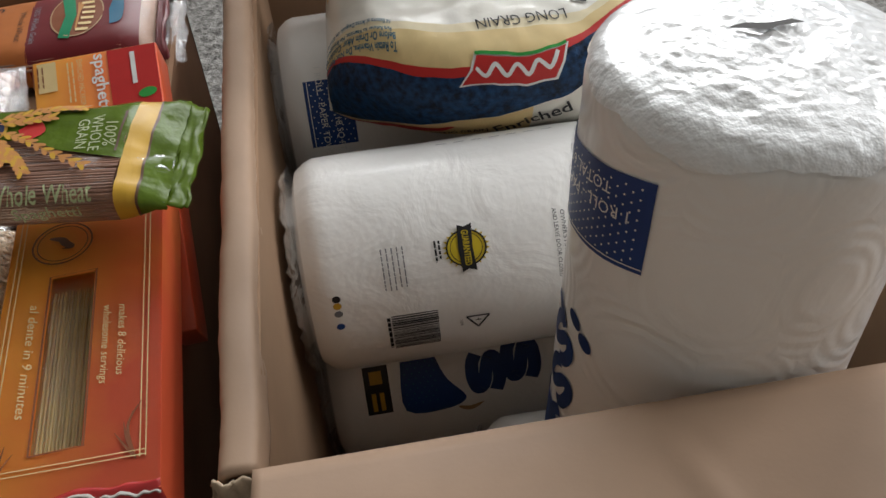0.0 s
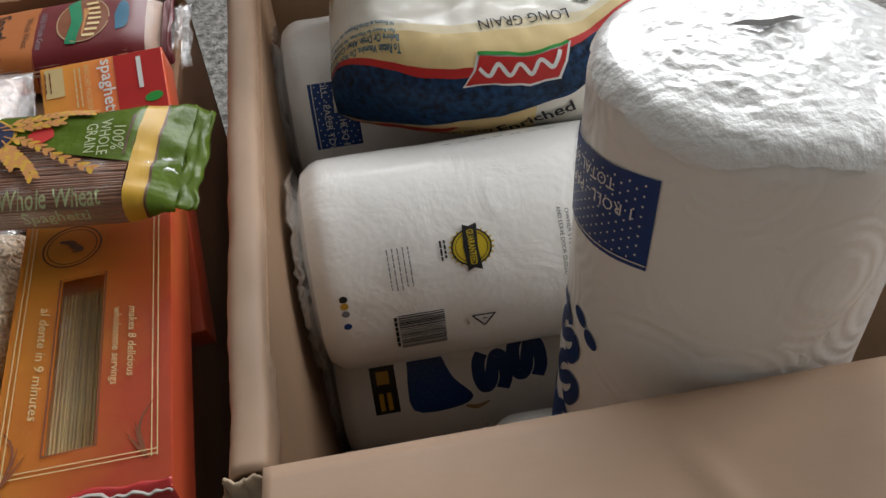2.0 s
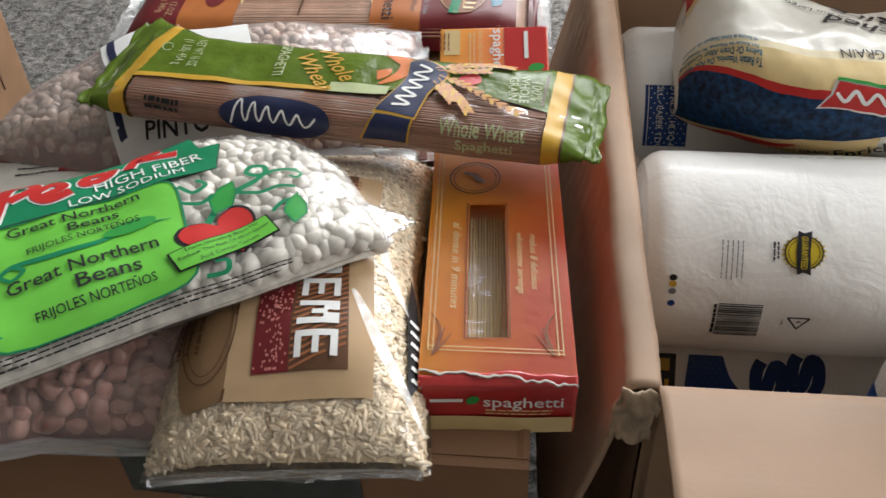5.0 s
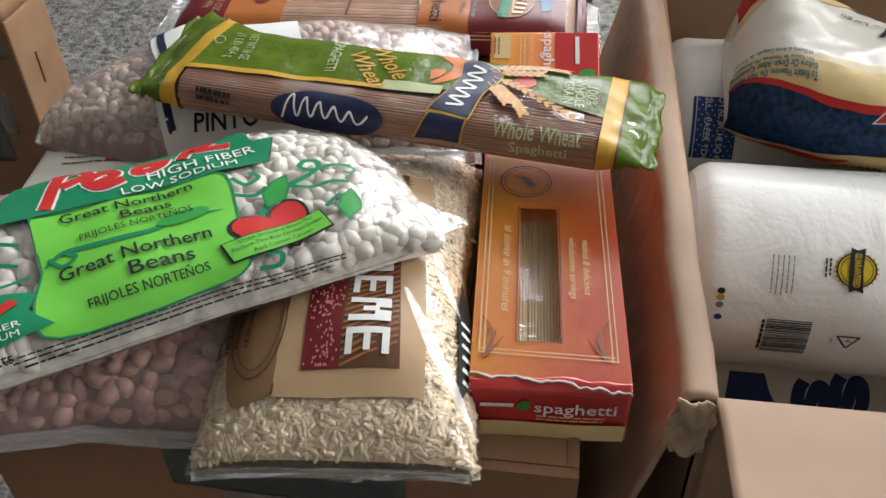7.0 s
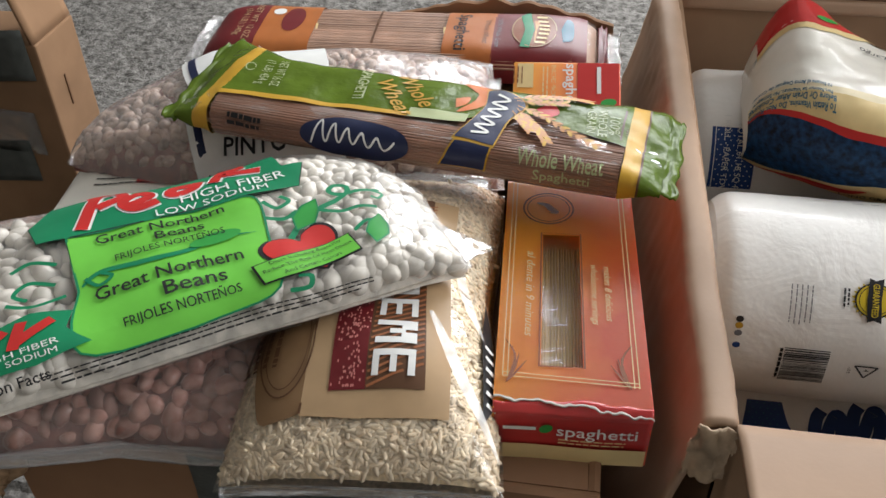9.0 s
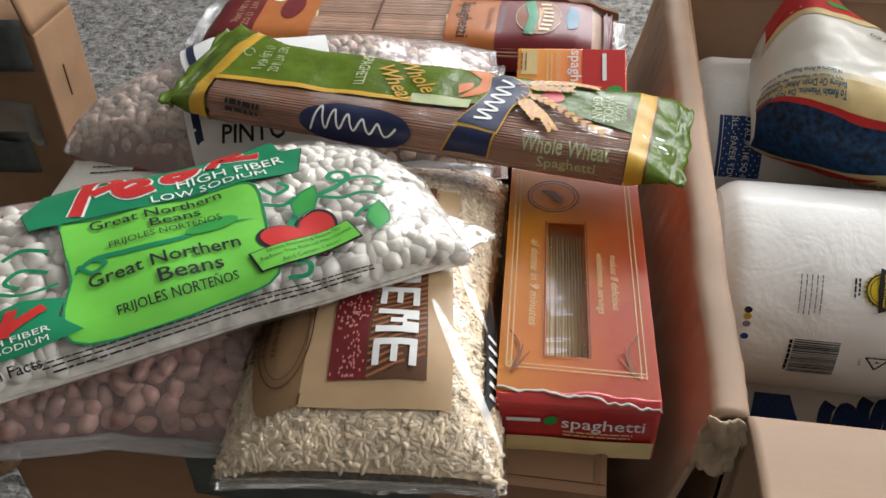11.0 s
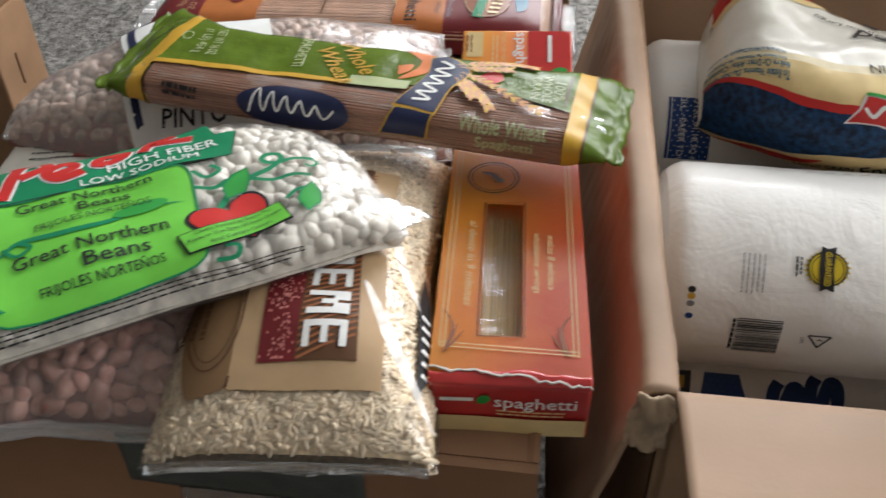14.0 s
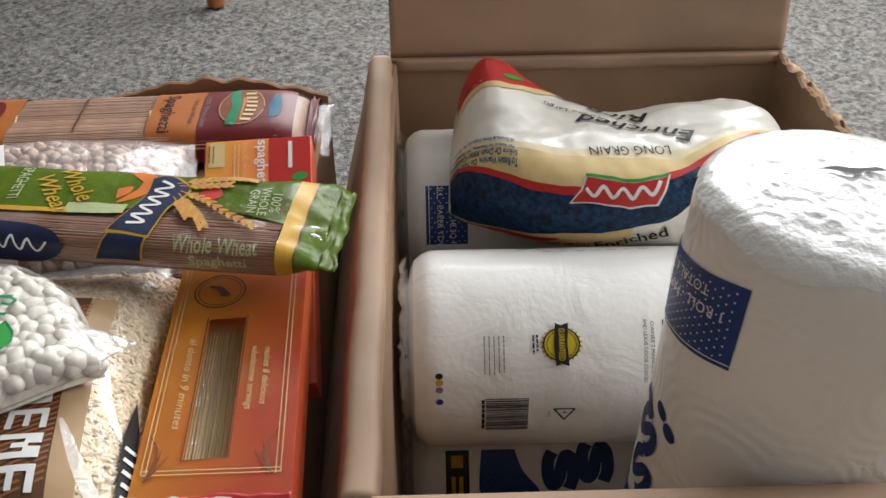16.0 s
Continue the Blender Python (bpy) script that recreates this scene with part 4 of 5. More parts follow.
def bean_bag_white():
    m = placed((-0.3465, 0.262, 0.5455), (0.848, 0.53, 0.0), (0.0, 0.0, 1))
    inside = lambda x, y: x > 0.02 or x < -0.055 or y > 0.05
    root, surf = filled_bag("white_bean_bag", m, "clear bag of white great northern beans with green print", "bean bag", 0.150, 0.080, 0.019, 0.014, 21, BED_WHITE, 0.008, WHITE_BEAN, "bean_filling", (0.0078, 0.0057, 0.0050), 1200, 0.0074, inside, FILM_BEAN, py=5.0, px=5.0, warp=bean_outline)

    def tip(i, j):
        """The film's pinched corner."""
        w = 0.034 * (1 - 0.93 * j ** 0.8)
        y = -0.034 - 0.016 * j + w * 0.8 * (2 * i - 1)
        return (0.124 + 0.024 * j - 0.004 * (2 * i - 1) * (1 - j), y, 0.004 - 0.004 * j + 0.005 * (1 - j) * (1 - (2 * i - 1) ** 2) + 0.0015 * nz(i, j, 3, 7))
    part("film_corner", slab_bm(tip, 20, 14, 0.0006), FILM_BEAN, root, "pinched corner of clear film", recalc=True)
    L = 0.0022
    lime = curve_pts([(-0.064, 0.024), (-0.02, 0.026), (0.02, 0.024), (0.036, 0.018), (0.034, -0.02), (0.030, -0.062), (0.0, -0.070), (-0.06, -0.070), (-0.068, -0.05), (-0.062, -0.02)], 4)
    panel = shape("lime_panel", lime, surf, LIME_INK, root, L)
    stroke("panel_outline", lime + lime[:1], 0.0012, surf, GREEN_INK, root, L + 0.0004)
    ban = [(-0.082, 0.046), (-0.07, 0.066), (0.0, 0.071), (0.056, 0.070), (0.058, 0.050), (0.072, 0.048), (0.062, 0.024), (-0.02, 0.026), (-0.078, 0.024)]
    banner = shape("green_banner", ban, surf, GREEN_INK, root, L + 0.0003)
    stroke("banner_outline", ban + ban[:1], 0.0011, surf, BLACK_INK, root, L + 0.0002)
    writing("HIGH FIBER", (0.027, 0.0400), 0.0085, surf, WHITE_INK, banner, 0, L + 0.001, width=0.060)
    writing("LOW SODIUM", (0.014, 0.0300), 0.0065, surf, WHITE_INK, banner, 0, L + 0.001, width=0.062)
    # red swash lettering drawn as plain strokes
    swash = (
        [(-0.056, 0.030), (-0.050, 0.050), (-0.044, 0.068)], [(-0.050, 0.064), (-0.036, 0.068), (-0.032, 0.058), (-0.046, 0.050)],
        [(-0.030, 0.044), (-0.018, 0.050), (-0.022, 0.058), (-0.032, 0.050), (-0.026, 0.040), (-0.014, 0.043)],
        [(0.006, 0.056), (-0.004, 0.056), (-0.006, 0.047), (0.006, 0.050), (0.010, 0.058)],
        [(0.018, 0.050), (0.022, 0.060), (0.028, 0.070)], [(0.038, 0.066), (0.024, 0.060), (0.046, 0.053)])
    for pts in swash:
        stroke("mark_edge", curve_pts(pts), 0.0092, surf, WHITE_INK, root, L + 0.0006)
        stroke("red_mark", curve_pts(pts), 0.0066, surf, RED_INK, root, L + 0.001)
    writing("Great Northern", (-0.016, 0.017), 0.0085, surf, BLACK_INK, panel, 0, L + 0.001, width=0.068, bold=0.012)
    writing("Beans", (-0.008, 0.0065), 0.008, surf, BLACK_INK, panel, 0, L + 0.001, bold=0.012)
    writing("FRIJOLES NORTEÑOS", (-0.014, -0.0035), 0.0055, surf, BLACK_INK, panel, 0, L + 0.001, width=0.056)
    stroke("vine", curve_pts([(-0.06, -0.017), (-0.05, -0.010), (-0.03, -0.013), (-0.01, -0.014), (0.01, -0.009), (0.03, -0.010)]), 0.0042, surf, GREEN_INK, panel, L + 0.0005, taper=True)
    stroke("vine", curve_pts([(-0.058, -0.012), (-0.052, -0.020), (-0.045, -0.016), (-0.05, -0.011)]), 0.0022, surf, GREEN_INK, panel, L + 0.0007)
    shape("vine_leaf", turned(ellipse(0, 0, 0.014, 0.005, 18), 0.008, -0.0085, 8), surf, LEAF_INK, panel, L + 0.0008)
    writing("Great Northern", (-0.018, -0.028), 0.0105, surf, BLACK_INK, panel, 0, L + 0.001, width=0.073, bold=0.014)
    writing("Beans", (-0.008, -0.0415), 0.0095, surf, BLACK_INK, panel, 0, L + 0.001, bold=0.014)
    writing("FRIJOLES NORTEÑOS", (-0.016, -0.054), 0.0065, surf, BLACK_INK, panel, 0, L + 0.001, width=0.057, bold=0.014)
    # vine with curls over the clear part
    for pts, w in (([(0.040, -0.030), (0.052, -0.012), (0.066, -0.004), (0.080, 0.000), (0.090, 0.006), (0.092, 0.014), (0.084, 0.017), (0.079, 0.011), (0.086, 0.005), (0.100, 0.006), (0.112, 0.003)], 0.0028),
                   ([(0.066, -0.004), (0.080, -0.010), (0.094, -0.010), (0.104, -0.014)], 0.002), ([(0.104, 0.005), (0.112, -0.002), (0.108, -0.006), (0.104, -0.003)], 0.0016), ([(0.082, -0.030), (0.092, -0.024), (0.100, -0.026)], 0.002),
                   ([(0.038, 0.014), (0.044, 0.006), (0.052, 0.010), (0.048, 0.016)], 0.002), ([(0.036, 0.0), (0.046, -0.004), (0.054, 0.000)], 0.002), ([(0.034, -0.066), (0.044, -0.066), (0.046, -0.058), (0.040, -0.056)], 0.0022)):
        stroke("vine", curve_pts(pts), w * 1.35, surf, GREEN_INK, root, L + 0.0003)
    for x, y, t in ((0.058, -0.006, 50), (0.096, -0.034, 65)):
        leaf = turned([(-0.013, 0), (-0.004, 0.0068), (0.006, 0.0058), (0.015, 0), (0.006, -0.0058), (-0.004, -0.0068)], x, y, t)
        shape("vine_leaf", leaf, surf, LEAF_INK, root, L + 0.0005)
        stroke("leaf_outline", leaf + leaf[:1], 0.0011, surf, GREEN_INK, root, L + 0.0008)
    heart = [(0.0, -0.016), (0.013, -0.003), (0.015, 0.006), (0.010, 0.011), (0.003, 0.009), (0, 0.005), (-0.003, 0.009), (-0.010, 0.011), (-0.015, 0.006), (-0.013, -0.003)]
    big = turned([(x * 1.5, y * 1.5) for x, y in curve_pts(heart + heart[:1], 4)], 0.050, -0.033, 14)
    shape("heart_edge", big, surf, BLACK_INK, root, L + 0.0003)
    shape("red_heart", turned([(x * 1.35, y * 1.35) for x, y in curve_pts(heart + heart[:1], 4)], 0.050, -0.033, 14), surf, RED_INK, root, L + 0.0006)
    tag = turned(rect(-0.028, -0.0075, 0.028, 0.0075), 0.050, -0.045, 10)
    shape("tag_edge", turned(rect(-0.0292, -0.0087, 0.0292, 0.0087), 0.050, -0.045, 10), surf, BLACK_INK, root, L + 0.001)
    tag_ob = shape("lime_tag", tag, surf, LIME_INK, root, L + 0.0014)
    for k, t in enumerate(("Diets Including Beans May", "Reduce The Risk Of Heart Disease", "And Certain Cancers.")):
        writing(t, (0.050 + 0.0007 * (k - 1), -0.0405 - 0.0047 * k), 0.0025, surf, BLACK_INK, tag_ob, 10, L + 0.002, width=(0.042, 0.052, 0.034)[k])
    # second printed corner further along the bag
    ban2 = [(-0.140, -0.045), (-0.085, -0.028), (-0.066, -0.034), (-0.070, -0.046), (-0.060, -0.060), (-0.085, -0.066), (-0.140, -0.066)]
    shape("green_banner", ban2, surf, GREEN_INK, root, L + 0.0008)
    for x, t in ((-0.116, 70), (-0.103, 40), (-0.091, 75), (-0.083, 30)):
        shape("red_mark", turned(rect(-0.009, -0.0028, 0.009, 0.0028), x, -0.043, t), surf, RED_INK, root, L + 0.0014)
    writing("HIGH FIBER", (-0.092, -0.055), 0.0045, surf, WHITE_INK, root, 4, L + 0.0014, width=0.036)
    writing("LOW SODIUM", (-0.094, -0.061), 0.004, surf, WHITE_INK, root, 3, L + 0.0014, width=0.038)
    for pts in ([(-0.072, -0.010), (-0.084, -0.004), (-0.092, -0.010), (-0.086, -0.016)], [(-0.068, -0.020), (-0.084, -0.022), (-0.096, -0.016)], [(-0.07, 0.004), (-0.082, 0.010), (-0.092, 0.006)]):
        stroke("vine", curve_pts(pts), 0.0024, surf, GREEN_INK, root, L + 0.0003)
    rng = random.Random(6)
    for k in range(3):
        lines_of_print(root, surf, 0.004 * k, -0.0722 - 0.0020 * k, 1, 0.17, 0.003, BLACK_INK, 0.6, 0.0007, L + 0.0006, rng=rng)
    writing("Nutrition Facts", (-0.102, -0.0725), 0.005, surf, BLACK_INK, root, 2, L + 0.001, bold=0.015)


bean_bag_white()


def bean_bag_red():
    m = placed((-0.388, 0.258, 0.489), (0.985, 0.16, 0.0), (0, -0.12, 1))
    root, surf = filled_bag("red_bean_bag", m, "clear bag of small red beans lying on the carton's rim", "bean bag", 0.115, 0.082, 0.038, 0.008, 31, BED_RED, 0.006, RED_BEAN, "bean_filling", (0.0082, 0.0058, 0.0050), 1300, 0.0070, None, FILM_RED, py=2.4, px=5.0)

    def fin(i, j):
        x = -0.112 + 0.224 * i
        p = surf(x, -0.081)
        return (x, p[1] - 0.010 * j, p[2] + 0.001 + 0.002 * nz(x, j, 2, 40))
    part("bottom_seam", slab_bm(fin, 50, 4, 0.0006), FILM_DULL, root, recalc=True)
    shape("white_label", curve_pts([(-0.04, 0.012), (0.0, 0.008), (0.06, 0.010), (0.10, 0.012), (0.10, 0.05), (-0.04, 0.05)], 3), surf, WHITE_INK, root, 0.002)


bean_bag_red()


def bean_bag_pinto():
    m = placed((-0.368, 0.477, 0.503), (0.985, 0.17, 0.0), (-0.03, -0.12, 1))
    root, surf = filled_bag("pinto_bean_bag", m, "clear bag of pinto beans with a white label", "bean bag", 0.158, 0.078, 0.040, 0.012, 41, BED_RED, 0.006, PINTO_BEAN, "bean_filling", (0.0068, 0.0046, 0.0042), 900, 0.0076, lambda x, y: x < -0.05 or x > 0.02, FILM_DULL, px=2.6, py=3.6, warp=lambda x, y, z: (x, -0.035 + (y + 0.035) * min(1, 0.10 + 0.9 * max(0, (x + 0.158) / 0.10) ** 0.8), z))
    ys = [-0.077 + 0.154 * k / 12 for k in range(13)]
    xs = [-0.054 - 0.014 * math.sin(k / 12 * math.pi) - 0.030 * max(0, y / 0.077) for k, y in enumerate(ys)]
    shape("white_label", list(zip(xs, ys)) + [(0.022, 0.077), (0.05, -0.077)], surf, WHITE_INK, root, 0.002)
    stroke("label_stripe", [(x + 0.007, y) for x, y in zip(xs, ys)], 0.0052, surf, NAVY_INK, root, 0.0026)
    writing("PINTO", (-0.014, -0.062), 0.0105, surf, BLACK_INK, root, 0, 0.0028, width=0.044, bold=0.02)
    seam("end_seam", 0.15, 0.04, surf, FILM_CRISP, root, 0.012, 1, 5)


bean_bag_pinto()


def folded_bag():
    """A pale printed bag lying under the pinto beans."""
    m = placed((-0.44, 0.425, 0.488), (0.98, 0.1, 0.0))
    root = thing("pale_packet", m, "pale printed plastic packet lying under bean bags", "packet")
    surf = pillow(0.075, 0.05, 0.012, 7, 3, 3, 0.004, 30)
    bag_skin("packet_film", 0.075, 0.05, surf, 0.006, RICE_FILM, root)
    shape("red_print", rect(-0.02, -0.03, 0.03, -0.02), surf, RED_INK, root)
    lines_of_print(root, surf, -0.03, -0.012, 4, 0.04, 0.006, BLACK_INK, 0)


folded_bag()


def bean_bag_brown_rice():
    m = placed((-0.2555, 0.2885, 0.494), (-0.1, 0.995, 0.0), (0.0, -0.05, 1))
    clear = lambda x, y: x < -0.094 or y < -0.040 or x > 0.045 or y > 0.048
    root, surf = filled_bag("brown_rice_bag", m, "clear bag of brown rice with a tan label", "rice bag", 0.125, 0.070, 0.042, 0.010, 51, BED_RICE, 0.0018, GRAIN, "grain_filling", (0.0056, 0.00175, 0.0015), 8600, 0.0, clear, FILM, py=3.4, px=3.4, seed_mesh=grain_seed(), flat=0.2)
    flush, L = surf, 0.0022
    surf = lambda x, y: flush(x + 0.0095, y)
    tan = shape("tan_panel", [(-0.108, -0.043), (-0.110, 0.0), (-0.109, 0.029), (0.05, 0.027), (0.05, -0.042)], surf, TAN_INK, root, L)
    shape("folded_panel", curve_pts([(-0.108, 0.029), (-0.111, 0.040), (-0.108, 0.050), (-0.07, 0.056), (-0.02, 0.058), (0.03, 0.057), (0.03, 0.028)], 4), surf, DARK_TAN, root, L, label="label turned down over the bag's side")
    stroke("panel_crease", [(-0.108, 0.029), (-0.06, 0.0275), (0.03, 0.027)], 0.0012, surf, BROWN_INK, tan, L + 0.0006)
    crimson = shape("crimson_panel", [(-0.0968, -0.0022), (-0.0970, 0.0160), (0.05, 0.0180), (0.05, 0.0010)], surf, MAROON_INK, tan, L + 0.0005)
    brown = shape("brown_panel", [(-0.0962, -0.0310), (-0.0968, -0.0022), (0.05, 0.0010), (0.05, -0.0275)], surf, BROWN_INK, tan, L + 0.0005)
    for k in range(36):
        x = -0.0955 + k * 0.0036
        stroke("hatch_line", [(x + 0.012, -0.0296), (x + 0.006, -0.016), (x, -0.0028)], 0.0013, surf, HATCH_INK, brown, L + 0.0009)
    # block marks, each of a few plain bars: an upright, and cross bars or legs
    up, low, mid = (0.0, -0.0258, 0.0034, -0.0050), (0.0, -0.0084, 0.0130, -0.0050), (0.0, -0.0172, 0.0115, -0.0140)
    high = (0.0, -0.0258, 0.0130, -0.0224)
    comb = ((0.0100, -0.0258, 0.0134, -0.0050), (0.0, -0.0258, 0.0134, -0.0224), (0.0016, -0.0170, 0.0134, -0.0138), (0.0, -0.0084, 0.0134, -0.0050))
    fork = ((0.0, -0.0258, 0.0036, -0.0050), (0.0116, -0.0258, 0.0152, -0.0050), (0.0036, -0.0258, 0.0066, -0.0180), (0.0086, -0.0258, 0.0116, -0.0180), (0.0060, -0.0200, 0.0092, -0.0120))
    loop = ((0.0088, -0.0258, 0.0124, -0.0050), (0.0, -0.0258, 0.0088, -0.0226), (0.0, -0.0258, 0.0032, -0.0140), (0.0, -0.0168, 0.0088, -0.0136), (0.0, -0.0136, 0.0034, -0.0050))
    for x, bars in ((-0.0905, comb), (-0.0735, fork), (-0.0545, comb), (-0.0375, loop), (-0.0205, loop[:4]), (-0.004, comb)):
        for q in bars:
            shape("white_bar", rect(x + q[0], q[1], x + q[2], q[3]), surf, WHITE_INK, brown, L + 0.0013)
    writing("RICE", (-0.0265, 0.0085), 0.0105, surf, WHITE_INK, crimson, 180, L + 0.0013, width=0.036, bold=0.02)
    rng = random.Random(12)
    for k in range(110):
        x = rng.choice((-0.088, -0.060)) + rng.gauss(0, 0.007)
        shape("speck", ellipse(min(-0.046, max(-0.095, x)), 0.0068 + max(-0.0075, min(0.0080, rng.gauss(0, 0.0042))), 0.0009, 0.0005, 5), surf, PINK_INK, crimson, L + 0.0011)
    stroke("oval_outline", ellipse(-0.070, 0.040, 0.030, 0.013, 34), 0.0008, surf, BROWN_INK, root, L + 0.0008)
    stroke("oval_outline", ellipse(-0.070, 0.040, 0.026, 0.0105, 34), 0.0005, surf, BROWN_INK, root, L + 0.0008)
    lines_of_print(root, surf, -0.07, 0.046, 4, 0.032, 0.005, BROWN_INK, 180, 0.0022, L + 0.0008, rng=rng)
    shape("black_print", [(-0.037, 0.020), (-0.037, 0.036), (-0.026, 0.040), (-0.010, 0.038), (-0.010, 0.020)], surf, BLACK_INK, root, L + 0.0009)
    # dark strip down the far side with its own pale marks
    side = shape("dark_side_panel", [(-0.106, -0.0585), (-0.09, -0.0645), (-0.04, -0.0645), (-0.02, -0.0625), (-0.05, -0.0590)], surf, BLACK_INK, root, L)
    for k in range(6):
        shape("white_bar", turned(rect(-0.0022, -0.0013, 0.0022, 0.0013), -0.093 + 0.0072 * k, -0.0620, 75), surf, WHITE_INK, side, L + 0.0006)
    surf = flush
    # whitish streaks along two film folds: highlights drawn as strokes
    for pts, w in (([(-0.040, -0.032), (-0.066, -0.042), (-0.088, -0.053), (-0.112, -0.065)], 0.0065), ([(0.004, -0.046), (-0.022, -0.049), (-0.048, -0.058)], 0.0055)):
        stroke("fold_highlight", curve_pts(pts, 12), w, surf, FILM_GLINT, root, 0.0048, taper=True)
    seam("end_seam", -0.1235, 0.066, surf, FILM, root, 0.004, -1, 8, 0.002)
    seam("end_seam", 0.119, 0.06, surf, FILM_DULL, root, 0.012, 1, 9)


bean_bag_brown_rice()


# ---- spaghetti packs ----
def gradient_card(name, c0, c1, lo, hi):
    m = mat(name, c0, 0.35, vary=0.15, scale=45, bump=0.08, coat=0.3)
    n, l = m.node_tree.nodes, m.node_tree.links
    b = n["Principled BSDF"]
    tc, sp, mr, mx = n.new("ShaderNodeTexCoord"), n.new("ShaderNodeSeparateXYZ"), n.new("ShaderNodeMapRange"), n.new("ShaderNodeMix")
    nzn = n.new("ShaderNodeTexNoise")
    nzn.inputs["Scale"].default_value, nzn.inputs["Detail"].default_value = 22, 6
    ad = n.new("ShaderNodeMath")
    ad.operation = "MULTIPLY_ADD"
    ad.inputs[1].default_value = 0.07
    fall = n.new("ShaderNodeMath")
    fall.operation = "MULTIPLY_ADD"
    fall.inputs[1].default_value = -0.20
    mx.data_type = "RGBA"
    l.new(tc.outputs["Object"], sp.inputs[0])
    l.new(tc.outputs["Object"], nzn.inputs["Vector"])
    l.new(nzn.outputs[0], ad.inputs[0])
    l.new(sp.outputs[1], fall.inputs[0])
    l.new(sp.outputs[0], fall.inputs[2])
    l.new(fall.outputs[0], ad.inputs[2])
    mr.inputs["From Min"].default_value, mr.inputs["From Max"].default_value = lo + 0.035, hi + 0.035
    l.new(ad.outputs[0], mr.inputs["Value"])
    l.new(mr.outputs[0], mx.inputs[0])
    mx.inputs[6].default_value, mx.inputs[7].default_value = (*c0, 1), (*c1, 1)
    l.new(mx.outputs[2], b.inputs["Base Color"])
    return m


BOX_PRINT = gradient_card("orange_red_printed_card", (0.88, 0.36, 0.045), (0.75, 0.115, 0.045), -0.030, 0.040)
BOX_RED = mat("red_printed_card", (0.5, 0.03, 0.028), 0.38, vary=0.1, scale=40, bump=0.08, coat=0.3)
BOX_GREY = mat("grey_board_inside", (0.45, 0.42, 0.38), 0.9, vary=0.1)
NOODLE = mat("dry_spaghetti", (0.38, 0.26, 0.07), 0.45, vary=0.15, scale=60, bump=0.0, random_vary=0.2)
FAR_NOODLE = mat("pale_wholewheat_spaghetti", (0.4, 0.24, 0.165), 0.5, vary=0.15, scale=60, bump=0.0, random_vary=0.25)
WHEAT_NOODLE = mat("wholewheat_spaghetti", (0.25, 0.125, 0.08), 0.6, vary=0.15, scale=60, bump=0.0, random_vary=0.25)


def rods(name, x0, x1, rows, r, material, parent, along="x", rng=None, n=6):
    """Round noodles side by side in one mesh: rows of (across, height)."""
    rng = rng or random.Random(3)
    bm = bmesh.new()
    for c, z in rows:
        ends = []
        for q in (x0, (x0 + x1) / 2, x1):
            j = rng.gauss(0, r * 0.3)
            ring = []
            for k in range(n):
                a = 2 * math.pi * k / n
                p = (q, c + j + r * math.cos(a), z + r * math.sin(a))
                ring.append(bm.verts.new(p if along == "x" else (p[1], p[0], p[2])))
            ends.append(ring)
        for a, b in zip(ends, ends[1:]):
            for k in range(n):
                bm.faces.new((a[k], a[(k + 1) % n], b[(k + 1) % n], b[k]))
    return tagged(part(name, bm, material, parent, recalc=True), kind="stuff")


